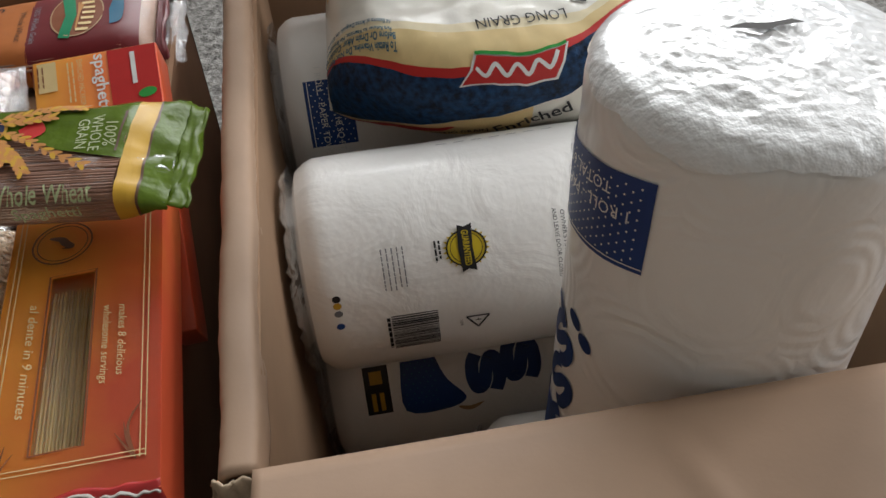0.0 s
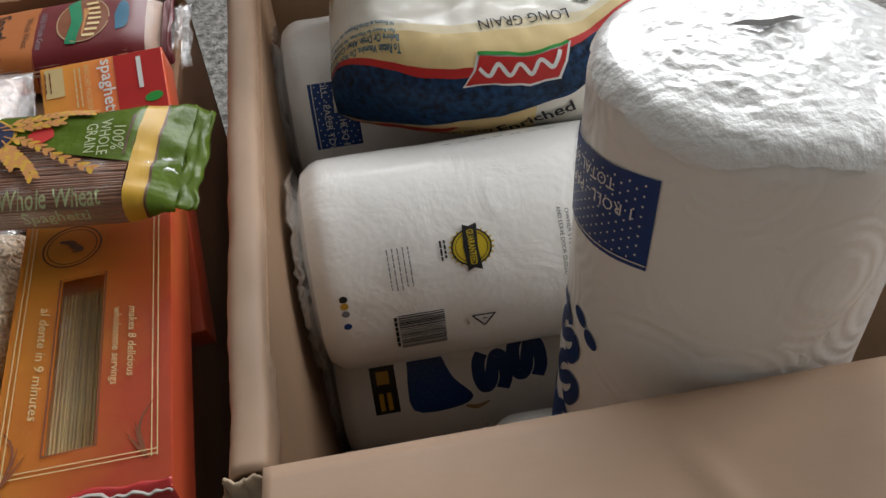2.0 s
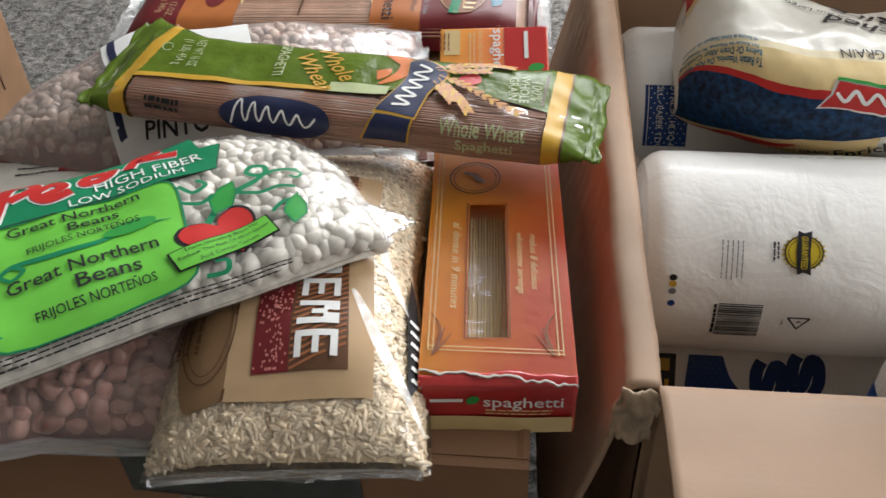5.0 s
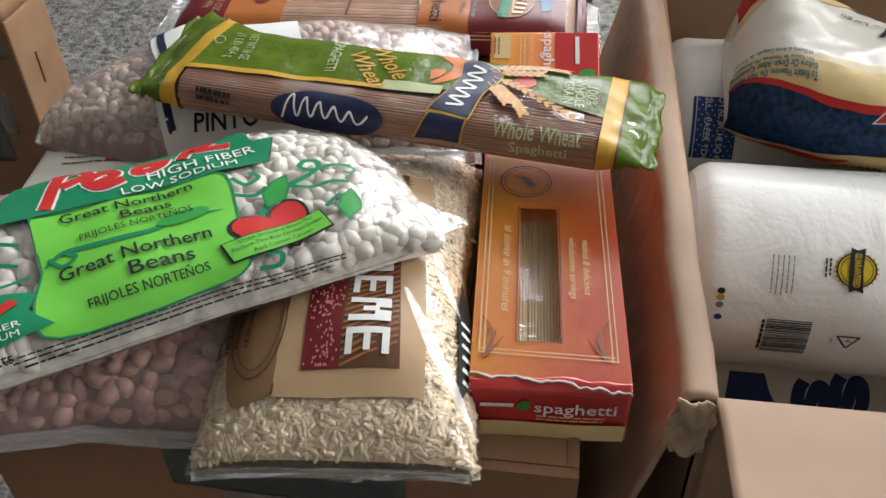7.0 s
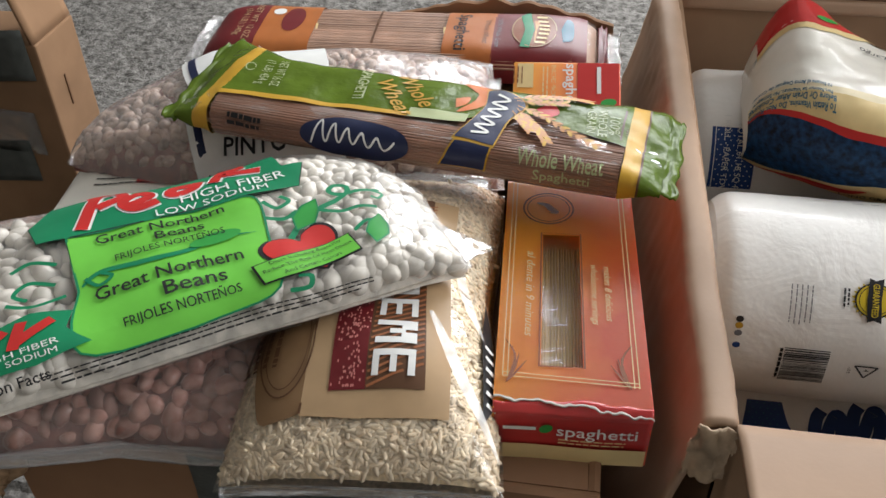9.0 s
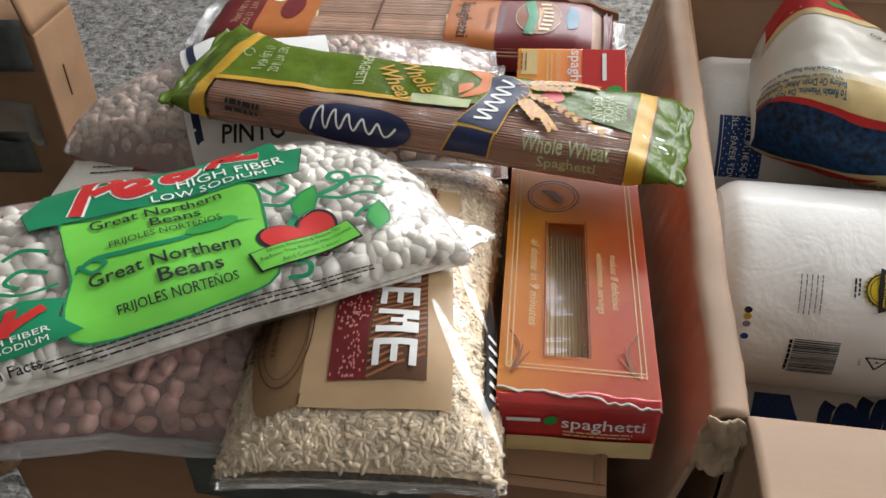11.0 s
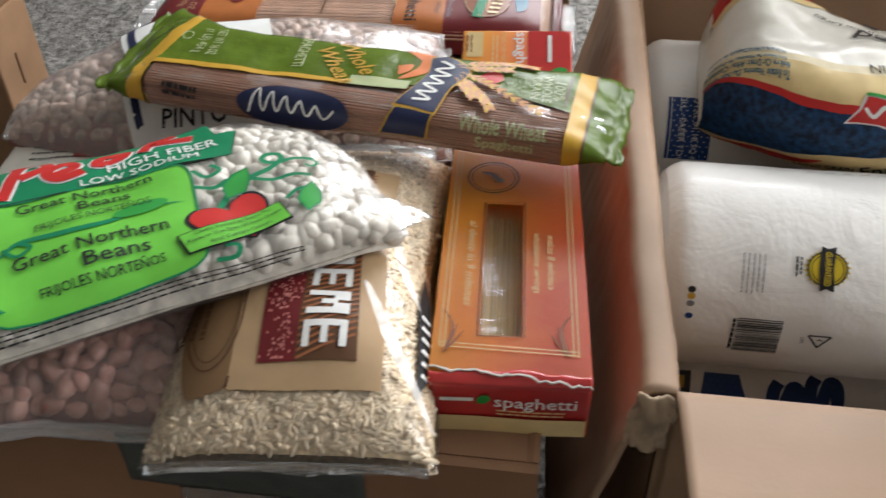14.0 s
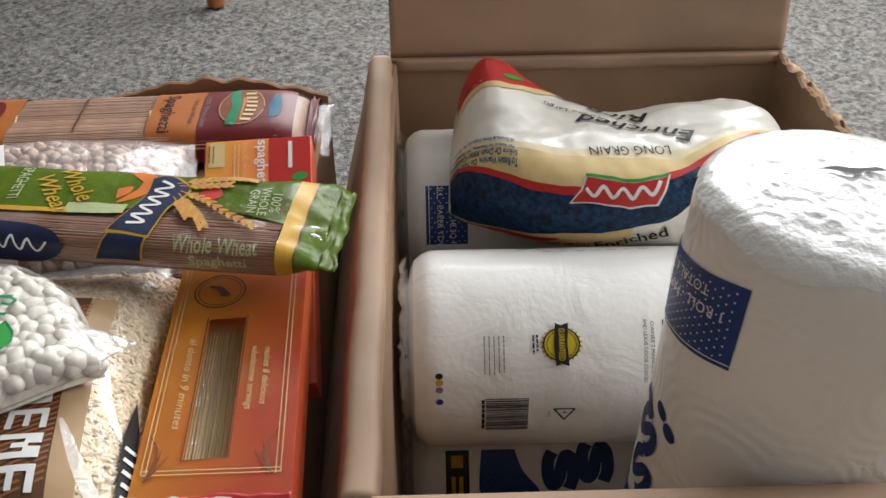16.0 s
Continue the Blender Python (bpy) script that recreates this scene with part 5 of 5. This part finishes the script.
def spaghetti_box():
    m = pose(-0.1508, 0.326, 0.4785, 1.2, 0, 3.4)
    root = thing("spaghetti_box", m, "orange and red cardboard spaghetti box with window and crushed end", "pasta box", "cardboard spaghetti boxes")
    w, d, h = 0.0395, 0.1115, 0.0395
    wx0, wx1, wy0, wy1 = -0.0160, 0.0055, -0.0825, 0.0250
    top = lambda x, y: (x, y, h + 0.0006 * nz(x, y, 1, 30))
    # card shell: bottom, sides, and a top pierced by the window
    t = 0.0008
    part("bottom_panel", box_bm(-w, w, -d, d, 0, t), BOX_RED, root, smooth=False)
    part("side_panel", box_bm(-w, -w + t, -d, d, t, h - t), BOX_PRINT, root, smooth=False)
    part("side_panel", box_bm(w - t, w, -d, d, t, h - t), BOX_PRINT, root, smooth=False)
    part("back_panel", box_bm(-w + t, w - t, d - t, d, t, h - t), BOX_PRINT, root, smooth=False)
    bm = bmesh.new()
    xs, ys = (-w, wx0, wx1, w), (-d + 0.004, wy0, wy1, d)
    grid = [[bm.verts.new((x, y, h)) for y in ys] for x in xs]
    for i in range(3):
        for j in range(3):
            if (i, j) != (1, 1):
                bm.faces.new((grid[i][j], grid[i + 1][j], grid[i + 1][j + 1], grid[i][j + 1]))
    bmesh.ops.solidify(bm, geom=bm.faces[:], thickness=t)
    lid = part("top_panel", bm, BOX_PRINT, root, smooth=False, recalc=True)
    part("window_film", sheet_bm(lambda i, j: (wx0 - 0.002 + (wx1 - wx0 + 0.004) * i, wy0 - 0.002 + (wy1 - wy0 + 0.004) * j, h - 0.0025 - 0.0018 * math.sin(math.pi * i)), 6, 10), FILM, root, "clear window film")
    rng = random.Random(8)
    rods("spaghetti", wy0 - 0.02, wy1 + 0.0, [(wx0 - 0.006 + 0.0017 * k, h - 0.011 - 0.0012 * rng.random()) for k in range(23)], 0.0009, NOODLE, root, "y", rng)
    part("noodle_bed", box_bm(-w + 0.002, w - 0.002, -d + 0.004, d - 0.002, 0.002, h - 0.0118), NOODLE, root, smooth=False)
    # crushed front end: red end flap with a pale strip, and torn top edge
    front = lambda x, z: (x, -d - 0.0012 - 0.001 * nz(x, z, 3, 30), z)

    def endflap(i, j):
        x = -w + 2 * w * i
        return (x, -d - 0.001 * nz(x, j, 3, 30), 0.0008 + (h - 0.004) * j + 0.0016 * nz(x, 1, 0, 50) * j)
    flap = part("end_flap", slab_bm(endflap, 30, 8, 0.0009), BOX_RED, root, "red end flap", recalc=True)
    shape("pale_strip", rect(-w, 0.001, w * 0.97, 0.0135), front, CREAM_INK, flap, 0.0004)

    def torn(i, j):
        x = -w + 2 * w * i
        e = 0.003 * math.sin(math.pi * i) + 0.002 * nz(x, 0, 0, 80)
        return (x, -d - 0.0015 + (0.0045 + e) * j, h - 0.003 + 0.0036 * math.sin(1.57 * j) + 0.0006 * nz(x, j, 2, 120))
    part("torn_edge", slab_bm(torn, 50, 5, 0.0008), BOX_RED, root, "crushed torn edge", recalc=True)
    def tear(i, j):
        """Grey board bared along the tear, which dips over the edge at one side."""
        x = -w + 2 * w * i
        y = -d + 0.0055 - 0.0080 * i ** 1.5 + 0.0022 * nz(x, 0, 0, 90) + 0.0012 * nz(x, 2, 0, 260)
        drop = max(0.0, -d - y)
        return (x, max(y, -d - 0.0022) + 0.0016 * (j - 0.5) * (1 + nz(x, 5, 0, 150)), h + 0.0016 - 1.2 * drop - 0.0006 * j)
    part("torn_paper", slab_bm(tear, 70, 3, 0.0006), BOX_GREY, root, "bared grey board along the tear", recalc=True)
    writing("spaghetti", (0.013, 0.0255), 0.0075, front, WHITE_INK, flap, 0, 0.0009, width=0.040, bold=0.01)
    lines_of_print(flap, front, 0.012, 0.0190, 2, 0.036, 0.0024, CREAM_INK, 0, 0.0009, 0.0009)
    shape("green_leaf", turned(ellipse(0, 0, 0.0038, 0.0028, 14), -0.0125, 0.0265, 40), front, LEAF_INK, flap, 0.0009)
    shape("white_mark", rect(-0.034, 0.0250, -0.0175, 0.0275), front, WHITE_INK, flap, 0.0009)
    # prints on the top panel
    stroke("window_frame_line", rect(wx0 - 0.001, wy0 - 0.001, wx1 + 0.001, wy1 + 0.001) + [(wx0 - 0.001, wy0 - 0.001)], 0.0009, top, RUST_INK, lid, 0.0008)
    for o in (0.0, 0.0025):
        stroke("gold_line", [(-w + 0.004 + o, -d + 0.02), (-w + 0.004 + o, d - 0.004)], 0.0005, top, CREAM_INK, lid, 0.0009)
        stroke("gold_line", [(w - 0.006 - o, -d + 0.016), (w - 0.006 - o, d - 0.03)], 0.0005, top, CREAM_INK, lid, 0.0009)
        stroke("gold_line", [(-w + 0.004, -d + 0.02 + o), (w - 0.006, -d + 0.017 + o)], 0.0005, top, CREAM_INK, lid, 0.0009)
    stroke("round_stamp", ellipse(-0.0130, 0.0508, 0.0155, 0.0155, 30) + [(0.0025, 0.0508)], 0.0009, top, BROWN_INK, lid, 0.0009)
    stroke("round_stamp", ellipse(-0.0130, 0.0508, 0.0132, 0.0132, 30) + [(0.0002, 0.0508)], 0.0005, top, BROWN_INK, lid, 0.0009)
    stroke("boot_map", curve_pts([(-0.020, 0.056), (-0.014, 0.054), (-0.011, 0.050), (-0.008, 0.047), (-0.013, 0.0465)]), 0.0045, top, BROWN_INK, lid, 0.001, taper=True)
    writing("al dente in 9 minutes", (-0.0230, -0.027), 0.0048, top, CREAM_INK, lid, 270, 0.001, width=0.070, slant=0.3)
    writing("makes 8 delicious", (0.0208, -0.0255), 0.0040, top, CREAM_INK, lid, 270, 0.001, width=0.045, slant=0.3)
    writing("wholesome servings", (0.0133, -0.0265), 0.0040, top, CREAM_INK, lid, 270, 0.001, width=0.049, slant=0.3)
    for sx in (-1, 1):
        x = 0.0275 * sx - 0.002
        for k in range(4):
            stroke("herb_sprig", curve_pts([(x + sx * 0.004, -0.096), (x, -0.09 + 0.004 * k), (x - sx * 0.006 + sx * 0.004 * k, -0.080 + 0.005 * k)]), 0.0012, top, RUST_INK, lid, 0.0009, taper=True)
    return root


spaghetti_box()


def spaghetti_box_behind():
    m = placed((-0.1645, 0.540, 0.538), (1.0, 0.06, 0.02), (0, -0.50, 1.0))
    root = thing("spaghetti_box", m, "orange-red cardboard spaghetti box leaning behind other packs", "pasta box", "cardboard spaghetti boxes")
    w, ln, h = 0.040, 0.20, 0.03
    part("card_body", box_bm(-w, w, -ln, 0, -h, 0, 0.0012), BOX_PRINT, root)
    top = lambda x, y: (x, y, 0.0)
    shape("red_end", rect(0.008, -0.09, w - 0.001, -0.001), top, RED_INK, root, 0.0006)
    shape("pale_panel", rect(-w + 0.003, -0.024, -w + 0.015, -0.002), top, CREAM_INK, root, 0.0006)
    lines_of_print(root, top, -w + 0.006, -0.013, 3, 0.016, 0.003, RUST_INK, 270, 0.0009, 0.001)
    writing("spaghetti", (0.003, -0.025), 0.008, top, WHITE_INK, root, 270, 0.0012, width=0.045, bold=0.02)
    writing("ENRICHED MACARONI", (-0.010, -0.022), 0.0035, top, CREAM_INK, root, 270, 0.0012, width=0.036)
    lines_of_print(root, top, -0.015, -0.02, 2, 0.03, 0.003, CREAM_INK, 270, 0.001, 0.001)
    shape("white_mark", rect(0.0225, -0.029, 0.0255, -0.005), top, WHITE_INK, root, 0.0012)
    shape("green_leaf", turned(ellipse(0, 0, 0.006, 0.0035, 14), 0.031, -0.037, 10), top, LEAF_INK, root, 0.0012)


spaghetti_box_behind()


def wholewheat_pack():
    A, B, T = 0.158, 0.0375, 0.0125
    m = placed((-0.255, 0.4120, 0.5540), (0.993, -0.120, -0.022), (0.0, -0.05, 1))
    root = thing("spaghetti_pack", m, "green film pack of whole wheat spaghetti lying across other food", "pasta pack")
    # the section, by its length round from the top's middle
    ring = []
    for k in range(721):
        a = math.pi / 2 - k / 720 * 2 * math.pi
        c, q = math.cos(a), math.sin(a)
        ring.append((math.copysign(abs(c) ** 0.45, c), math.copysign(abs(q) ** 0.45, q)))
    run = [0.0]
    for p, q in zip(ring, ring[1:]):
        run.append(run[-1] + math.hypot((q[0] - p[0]) * B, (q[1] - p[1]) * T))
    per = run[-1]

    def section(s):
        k = int(np.searchsorted(run, s % per))
        k = min(max(k, 1), 720)
        f = (s % per - run[k - 1]) / max(1e-9, run[k] - run[k - 1])
        return (ring[k - 1][0] * (1 - f) + ring[k][0] * f, ring[k - 1][1] * (1 - f) + ring[k][1] * f)

    def body(x, s):
        """s runs round the pack from the top's middle, towards the back (+)."""
        u = abs(x) / A
        k = max(0.0, (u - 0.80) / 0.20)
        flat = 1 - k ** 1.6 * 0.93
        c, q = section(s)
        flare = (0.75 if x < 0 else 0.30) if c > 0 else (0.05 if x < 0 else -0.04)
        y = B * (1 + flare * max(0.0, (u - 0.66) / 0.34) ** 1.3) * c
        z = T * flat * q
        if x < -0.08:
            y += 0.003 * ((-0.08 - x) / 0.08) ** 2
        z += 0.0012 * nz(x, s, 2, 45) + 0.004 * k * nz(x, s, 4, 60)
        y += 0.0012 * nz(x, s, 6, 40) + 0.002 * k * nz(x * 3, s, 7, 70)
        z += 0.0022 * math.sqrt(k) * nz(x, s * 1.5, 11, 120)
        return (x, y, z)
    fl = lambda x, s: body(x, s)
    part("noodle_bundle", sheet_bm(lambda i, j: tuple(c * (0.90, 0.93, 0.86)[n] for n, c in enumerate(body(A * (2 * i - 1), per * (1 - j)))), 60, 96), WHEAT_NOODLE, root)
    rng = random.Random(5)
    rows = []
    for k in range(30):
        s = -0.073 + 0.0019 * k
        p = body(0, s)
        rows.append((p[1] * 0.945, p[2] * 0.92))
    rods("spaghetti", -0.131, 0.133, rows, 0.0011, WHEAT_NOODLE, root, "x", rng)
    more = [(body(0, -0.018 + 0.0019 * k)[1] * 0.945, body(0, -0.018 + 0.0019 * k)[2] * 0.92) for k in range(1, 15)]
    rods("spaghetti", 0.030, 0.133, more, 0.0011, WHEAT_NOODLE, root, "x", rng)
    part("clear_film", sheet_bm(lambda i, j: tuple(c * (1.0, 0.985, 0.97)[n] for n, c in enumerate(body(A * (2 * i - 1), per * (1 - j)))), 110, 90), FILM_PACK, root)
    L = 0.0010

    def band(name, x0, x1, s0, s1, c, lift):
        shape(name, rect(x0, s0, x1, s1), fl, c, root, lift, 0.004)
    half = per / 2
    band("green_end", 0.1445, 0.158, -half, half * 0.999, OLIVE_INK, L)
    band("yellow_ring", 0.1335, 0.1445, -half, half * 0.4, GOLD_INK, L)
    stroke("ring_line", [(0.1445, -half * 0.95 + half * 1.4 * k / 40) for k in range(41)], 0.0012, fl, BROWN_INK, root, L + 0.0003)
    shape("green_end", [(-0.158, -half), (-0.143, -half), (-0.144, -0.02), (-0.138, 0.02), (-0.136, half * 0.99), (-0.158, half * 0.99)], fl, OLIVE_INK, root, L, 0.004)
    shape("yellow_ring", [(-0.143, -half), (-0.132, -half), (-0.133, -0.02), (-0.127, 0.02), (-0.125, half * 0.4), (-0.137, half * 0.4), (-0.138, 0.02), (-0.144, -0.02)], fl, GOLD_INK, root, L, 0.004)
    shape("green_top", [(-0.133, -0.0155), (0.034, -0.0080), (0.060, 0.004), (0.078, 0.008), (0.100, -0.004), (0.1335, -0.0115), (0.1335, 0.046), (-0.126, 0.046), (-0.127, 0.02)], fl, OLIVE_INK, root, L, 0.004)
    shape("yellow_edge", [(-0.133, -0.0200), (-0.004, -0.0142), (-0.004, -0.0098), (-0.133, -0.0155)], fl, GOLD_INK, root, L + 0.0001, 0.004)
    shape("pale_edge", [(-0.004, -0.0142), (0.034, -0.0125), (0.034, -0.0030), (-0.004, -0.0040)], fl, SAGE_INK, root, L + 0.0001, 0.004)
    writing("NET WT 16 OZ", (-0.1015, 0.0105), 0.0066, fl, SAGE_INK, root, 278, L + 0.0006, width=0.032)
    writing("(1 LB) 454 g", (-0.1110, 0.0100), 0.0066, fl, SAGE_INK, root, 278, L + 0.0006, width=0.029)
    stroke("sign", ellipse(-0.1245, 0.012, 0.0036, 0.0036, 16), 0.0006, fl, SAGE_INK, root, L + 0.0006)
    writing("SPAGHETTI", (-0.043, 0.013), 0.0072, fl, SAGE_INK, root, 278, L + 0.0006, width=0.036, bold=0.01)
    writing("Whole", (-0.0075, 0.0165), 0.0115, fl, GOLD_INK, root, 308, L + 0.0008, slant=0.3, bold=0.01)
    writing("Wheat", (-0.0185, 0.0050), 0.0115, fl, GOLD_INK, root, 308, L + 0.0008, slant=0.3, bold=0.01)
    # blue ribbon emblem with red swash
    shape("red_swash", curve_pts([(0.0215, 0.0330), (0.034, 0.0345), (0.0440, 0.0255), (0.0425, 0.012), (0.036, 0.0030), (0.0255, -0.002), (0.0335, 0.012), (0.0345, 0.022)], 4), fl, ORANGE_INK, root, L + 0.0005)
    shape("red_swash", curve_pts([(0.0215, 0.012), (0.030, 0.016), (0.030, 0.008), (0.0240, 0.002)], 4), fl, ORANGE_INK, root, L + 0.0005)
    shape("red_swash", curve_pts([(0.074, 0.014), (0.083, 0.022), (0.089, 0.012), (0.081, 0.004)], 4), fl, RED_INK, root, L + 0.0006)
    rib = curve_pts([(0.0400, 0.0260), (0.0475, 0.0310), (0.0590, 0.0240), (0.0667, 0.0144), (0.0600, -0.004), (0.0575, -0.0200), (0.0562, -0.0300)], 4) + curve_pts([(0.0310, -0.0285), (0.0370, -0.012), (0.0420, 0.008), (0.0400, 0.0260)], 4)[:-1]
    shape("ribbon_edge", [(0.0485 + (x - 0.0485) * 1.09, y * 1.05) for x, y in rib], fl, GOLD_INK, root, L + 0.0007, 0.004)
    shape("blue_ribbon", rib, fl, NAVY_INK, root, L + 0.001, 0.004)
    shape("ribbon_edge", [(0.0315, -0.0300), (0.0560, -0.0305), (0.0535, -0.0462), (0.0235, -0.0468)], fl, GOLD_INK, root, L + 0.0006, 0.004)
    shape("blue_ribbon", [(0.0325, -0.0312), (0.0548, -0.0317), (0.0525, -0.0454), (0.0250, -0.0460)], fl, NAVY_INK, root, L + 0.0012, 0.004)
    wave = curve_pts([(0.0475, 0.0225), (0.0560, 0.0165), (0.0460, 0.0125), (0.0560, 0.0075), (0.0450, 0.0040), (0.0540, -0.0020), (0.0430, -0.0055), (0.0520, -0.0115), (0.0410, -0.0150), (0.0500, -0.0200), (0.0400, -0.0230)])
    stroke("white_swash", wave, 0.0021, fl, WHITE_INK, root, L + 0.0014)
    # front emblem: dark blue oval with a pale swash
    shape("blue_oval", ellipse(-0.031, -0.0400, 0.036, 0.0135, 28), fl, NAVY_INK, root, L + 0.0006, 0.004)
    stroke("white_swash", curve_pts([(-0.060, -0.0450), (-0.0535, -0.0310), (-0.0500, -0.0430), (-0.0445, -0.0330), (-0.0410, -0.0430), (-0.0355, -0.0350), (-0.0315, -0.0430), (-0.0260, -0.0360), (-0.0215, -0.0430), (-0.0160, -0.0370), (-0.0110, -0.0430), (-0.0040, -0.0380)]), 0.0013, fl, WHITE_INK, root, L + 0.0012)
    # green panel with wheat ears
    writing("100%", (0.1240, 0.0085), 0.0068, fl, SAGE_INK, root, 276, L + 0.0006, slant=0.3)
    writing("WHOLE", (0.1165, 0.0085), 0.0058, fl, SAGE_INK, root, 276, L + 0.0006)
    writing("GRAIN", (0.1095, 0.0080), 0.0058, fl, SAGE_INK, root, 276, L + 0.0006)
    shape("dark_strip", rect(0.1290, -0.006, 0.1302, 0.024), fl, BROWN_INK, root, L + 0.0005)
    for pts in ([(0.062, 0.013), (0.078, 0.006), (0.098, -0.008), (0.118, -0.019)], [(0.062, 0.010), (0.072, -0.002), (0.080, -0.012), (0.087, -0.022)], [(0.060, 0.006), (0.068, -0.004), (0.0755, -0.0140)], [(0.058, 0.020), (0.074, 0.026), (0.092, 0.030), (0.106, 0.030)], [(0.060, 0.018), (0.076, 0.020), (0.092, 0.023)]):
        line = curve_pts(pts, 8)
        stroke("wheat_stalk", line, 0.0008, fl, WHEAT_INK, root, L + 0.0016)
        for k in range(4, len(line) - 1, 2):
            dx, dy = line[k][0] - line[k - 1][0], line[k][1] - line[k - 1][1]
            g = math.degrees(math.atan2(dy, dx))
            for sgn in (-1, 1):
                shape("wheat_kernel", turned(ellipse(0.0026, 0, 0.0036, 0.0014, 8), line[k][0], line[k][1], g + sgn * 30), fl, WHEAT_INK if (k + sgn) % 3 else GOLD_INK, root, L + 0.0018, 0.01)
    writing("Whole Wheat", (0.098, -0.0345), 0.0080, fl, SAGE_INK, root, 0, L + 0.002, width=0.052, bold=0.012)
    writing("Spaghetti", (0.100, -0.0425), 0.0062, fl, SAGE_INK, root, 0, L + 0.002, width=0.034, bold=0.012)
    rng = random.Random(15)
    lines_of_print(root, fl, -0.106, -0.0385, 2, 0.024, 0.0042, BLACK_INK, 0, 0.0026, L + 0.0006, rng=rng)

    def tail(x0, sgn):
        def f(i, j):
            q = 2 * i - 1
            return (x0 + sgn * (0.012 + 0.003 * nz(i, 0, 0, 6)) * j, B * q * ((1.72 if sgn < 0 else 1.28) if q > 0 else (1.03 if sgn < 0 else 0.96)) * (1 - 0.05 * j), -0.004 * j * (1 if sgn > 0 else 0) + 0.003 * nz(i, j, 3, 5) + 0.0012 * math.sin(j * 25))
        return f
    part("crimped_end", slab_bm(tail(0.1555, 1), 26, 8, 0.0008), OLIVE_INK, root, recalc=True)
    part("crimped_end", slab_bm(tail(-0.1555, -1), 26, 8, 0.0008), OLIVE_INK, root, recalc=True)


wholewheat_pack()


def far_pack():
    A, B = 0.178, 0.050
    m = placed((-0.312, 0.634, 0.484), (1.0, 0.02, 0.01), (0, -0.05, 1))
    root = thing("spaghetti_pack", m, "maroon and orange film pack of whole wheat spaghetti", "pasta pack")
    surf = pillow(A, B, 0.032, 13, 16, 6, 0.001, 40)
    bag_skin("noodle_bundle", A * 0.98, B * 0.97, lambda x, y: (surf(x, y)[0], surf(x, y)[1], surf(x, y)[2] - 0.0025), 0.001, FAR_NOODLE, root)
    rng = random.Random(9)
    rods("spaghetti", -0.15, 0.15, [(-0.044 + 0.0019 * k, surf(0, -0.044 + 0.0019 * k)[2] - 0.0022) for k in range(47)], 0.0011, FAR_NOODLE, root, "x", rng)
    bag_skin("clear_film", A, B, surf, 0.002, FILM_PACK, root, 90, 30)
    L = 0.0007
    Y = 0.049
    shape("maroon_end", rect(0.082, -Y, 0.162, Y), surf, MAROON_INK, root, L)
    shape("orange_panel", rect(0.040, -Y, 0.083, Y), surf, DULL_ORANGE, root, L)
    stroke("cream_line", [(0.040, -Y), (0.039, 0), (0.040, Y)], 0.002, surf, CREAM_INK, root, L + 0.0004)
    writing("Spaghetti", (0.055, -0.004), 0.011, surf, BLACK_INK, root, 270, L + 0.0005, width=0.062, bold=0.01)
    writing("100% Whole Grain", (0.0865, -0.004), 0.0045, surf, GREY_INK, root, 270, L + 0.0005)
    writing("Whole Wheat", (0.076, -0.004), 0.005, surf, BROWN_INK, root, 270, L + 0.0005)
    shape("emblem_disc", ellipse(0.117, 0.002, 0.019, 0.030, 30), surf, RUST_INK, root, L + 0.0004)
    stroke("emblem_ring", ellipse(0.117, 0.002, 0.019, 0.030, 30), 0.001, surf, TAN_INK, root, L + 0.0007)
    shape("green_ribbon", [(0.104, 0.026), (0.112, 0.036), (0.117, 0.0), (0.114, -0.030), (0.106, -0.028), (0.109, 0.0)], surf, GREEN_INK, root, L + 0.0008)
    for k in range(7):
        shape("pale_bar", turned(rect(-0.0016, -0.0045, 0.0016, 0.0045), 0.1225 + 0.003 * math.sin(k / 6 * 3.14), 0.024 - 0.0075 * k, 90), surf, CREAM_INK, root, L + 0.001)
    for k in range(3):
        stroke("wheat_mark", curve_pts([(0.118, -0.02), (0.1185, 0.0), (0.117 + 0.002 * k, 0.018)]), 0.0014, surf, WHEAT_INK, root, L + 0.0009)
    shape("blue_mark", curve_pts([(0.142, -0.018), (0.150, -0.012), (0.150, 0.016), (0.144, 0.022), (0.140, 0.004)], 4), surf, TEAL_INK, root, L + 0.0005)
    shape("orange_panel", rect(-0.125, -Y, -0.076, Y), surf, DULL_ORANGE, root, L)
    shape("maroon_end", rect(-0.170, -Y, -0.125, Y), surf, MAROON_INK, root, L)
    stroke("cream_line", [(-0.076, -Y), (-0.075, 0), (-0.076, Y)], 0.002, surf, CREAM_INK, root, L + 0.0004)
    shape("maroon_oval", ellipse(-0.098, 0.006, 0.010, 0.022, 24), surf, MAROON_INK, root, L + 0.0005)
    shape("white_disc", ellipse(-0.114, 0.020, 0.006, 0.006, 16), surf, WHITE_INK, root, L + 0.0005)
    writing("NET WT. 12 OZ.", (-0.134, 0.0), 0.006, surf, TAN_INK, root, 270, L + 0.0005)
    writing("(3/4 LB.) 340g", (-0.143, 0.0), 0.006, surf, TAN_INK, root, 270, L + 0.0005)
    lines_of_print(root, surf, -0.022, 0.0, 1, 0.08, 0.004, BROWN_INK, 270, 0.0022, L)
    seam("end_seam", 0.172, 0.046, surf, MAROON_INK, root, 0.008, 1, 3)
    seam("crinkled_end", 0.176, 0.044, surf, FILM_CRISP, root, 0.016, 1, 4)
    seam("end_seam", -0.172, 0.046, surf, FILM_CRISP, root, 0.014, -1, 6)


far_pack()
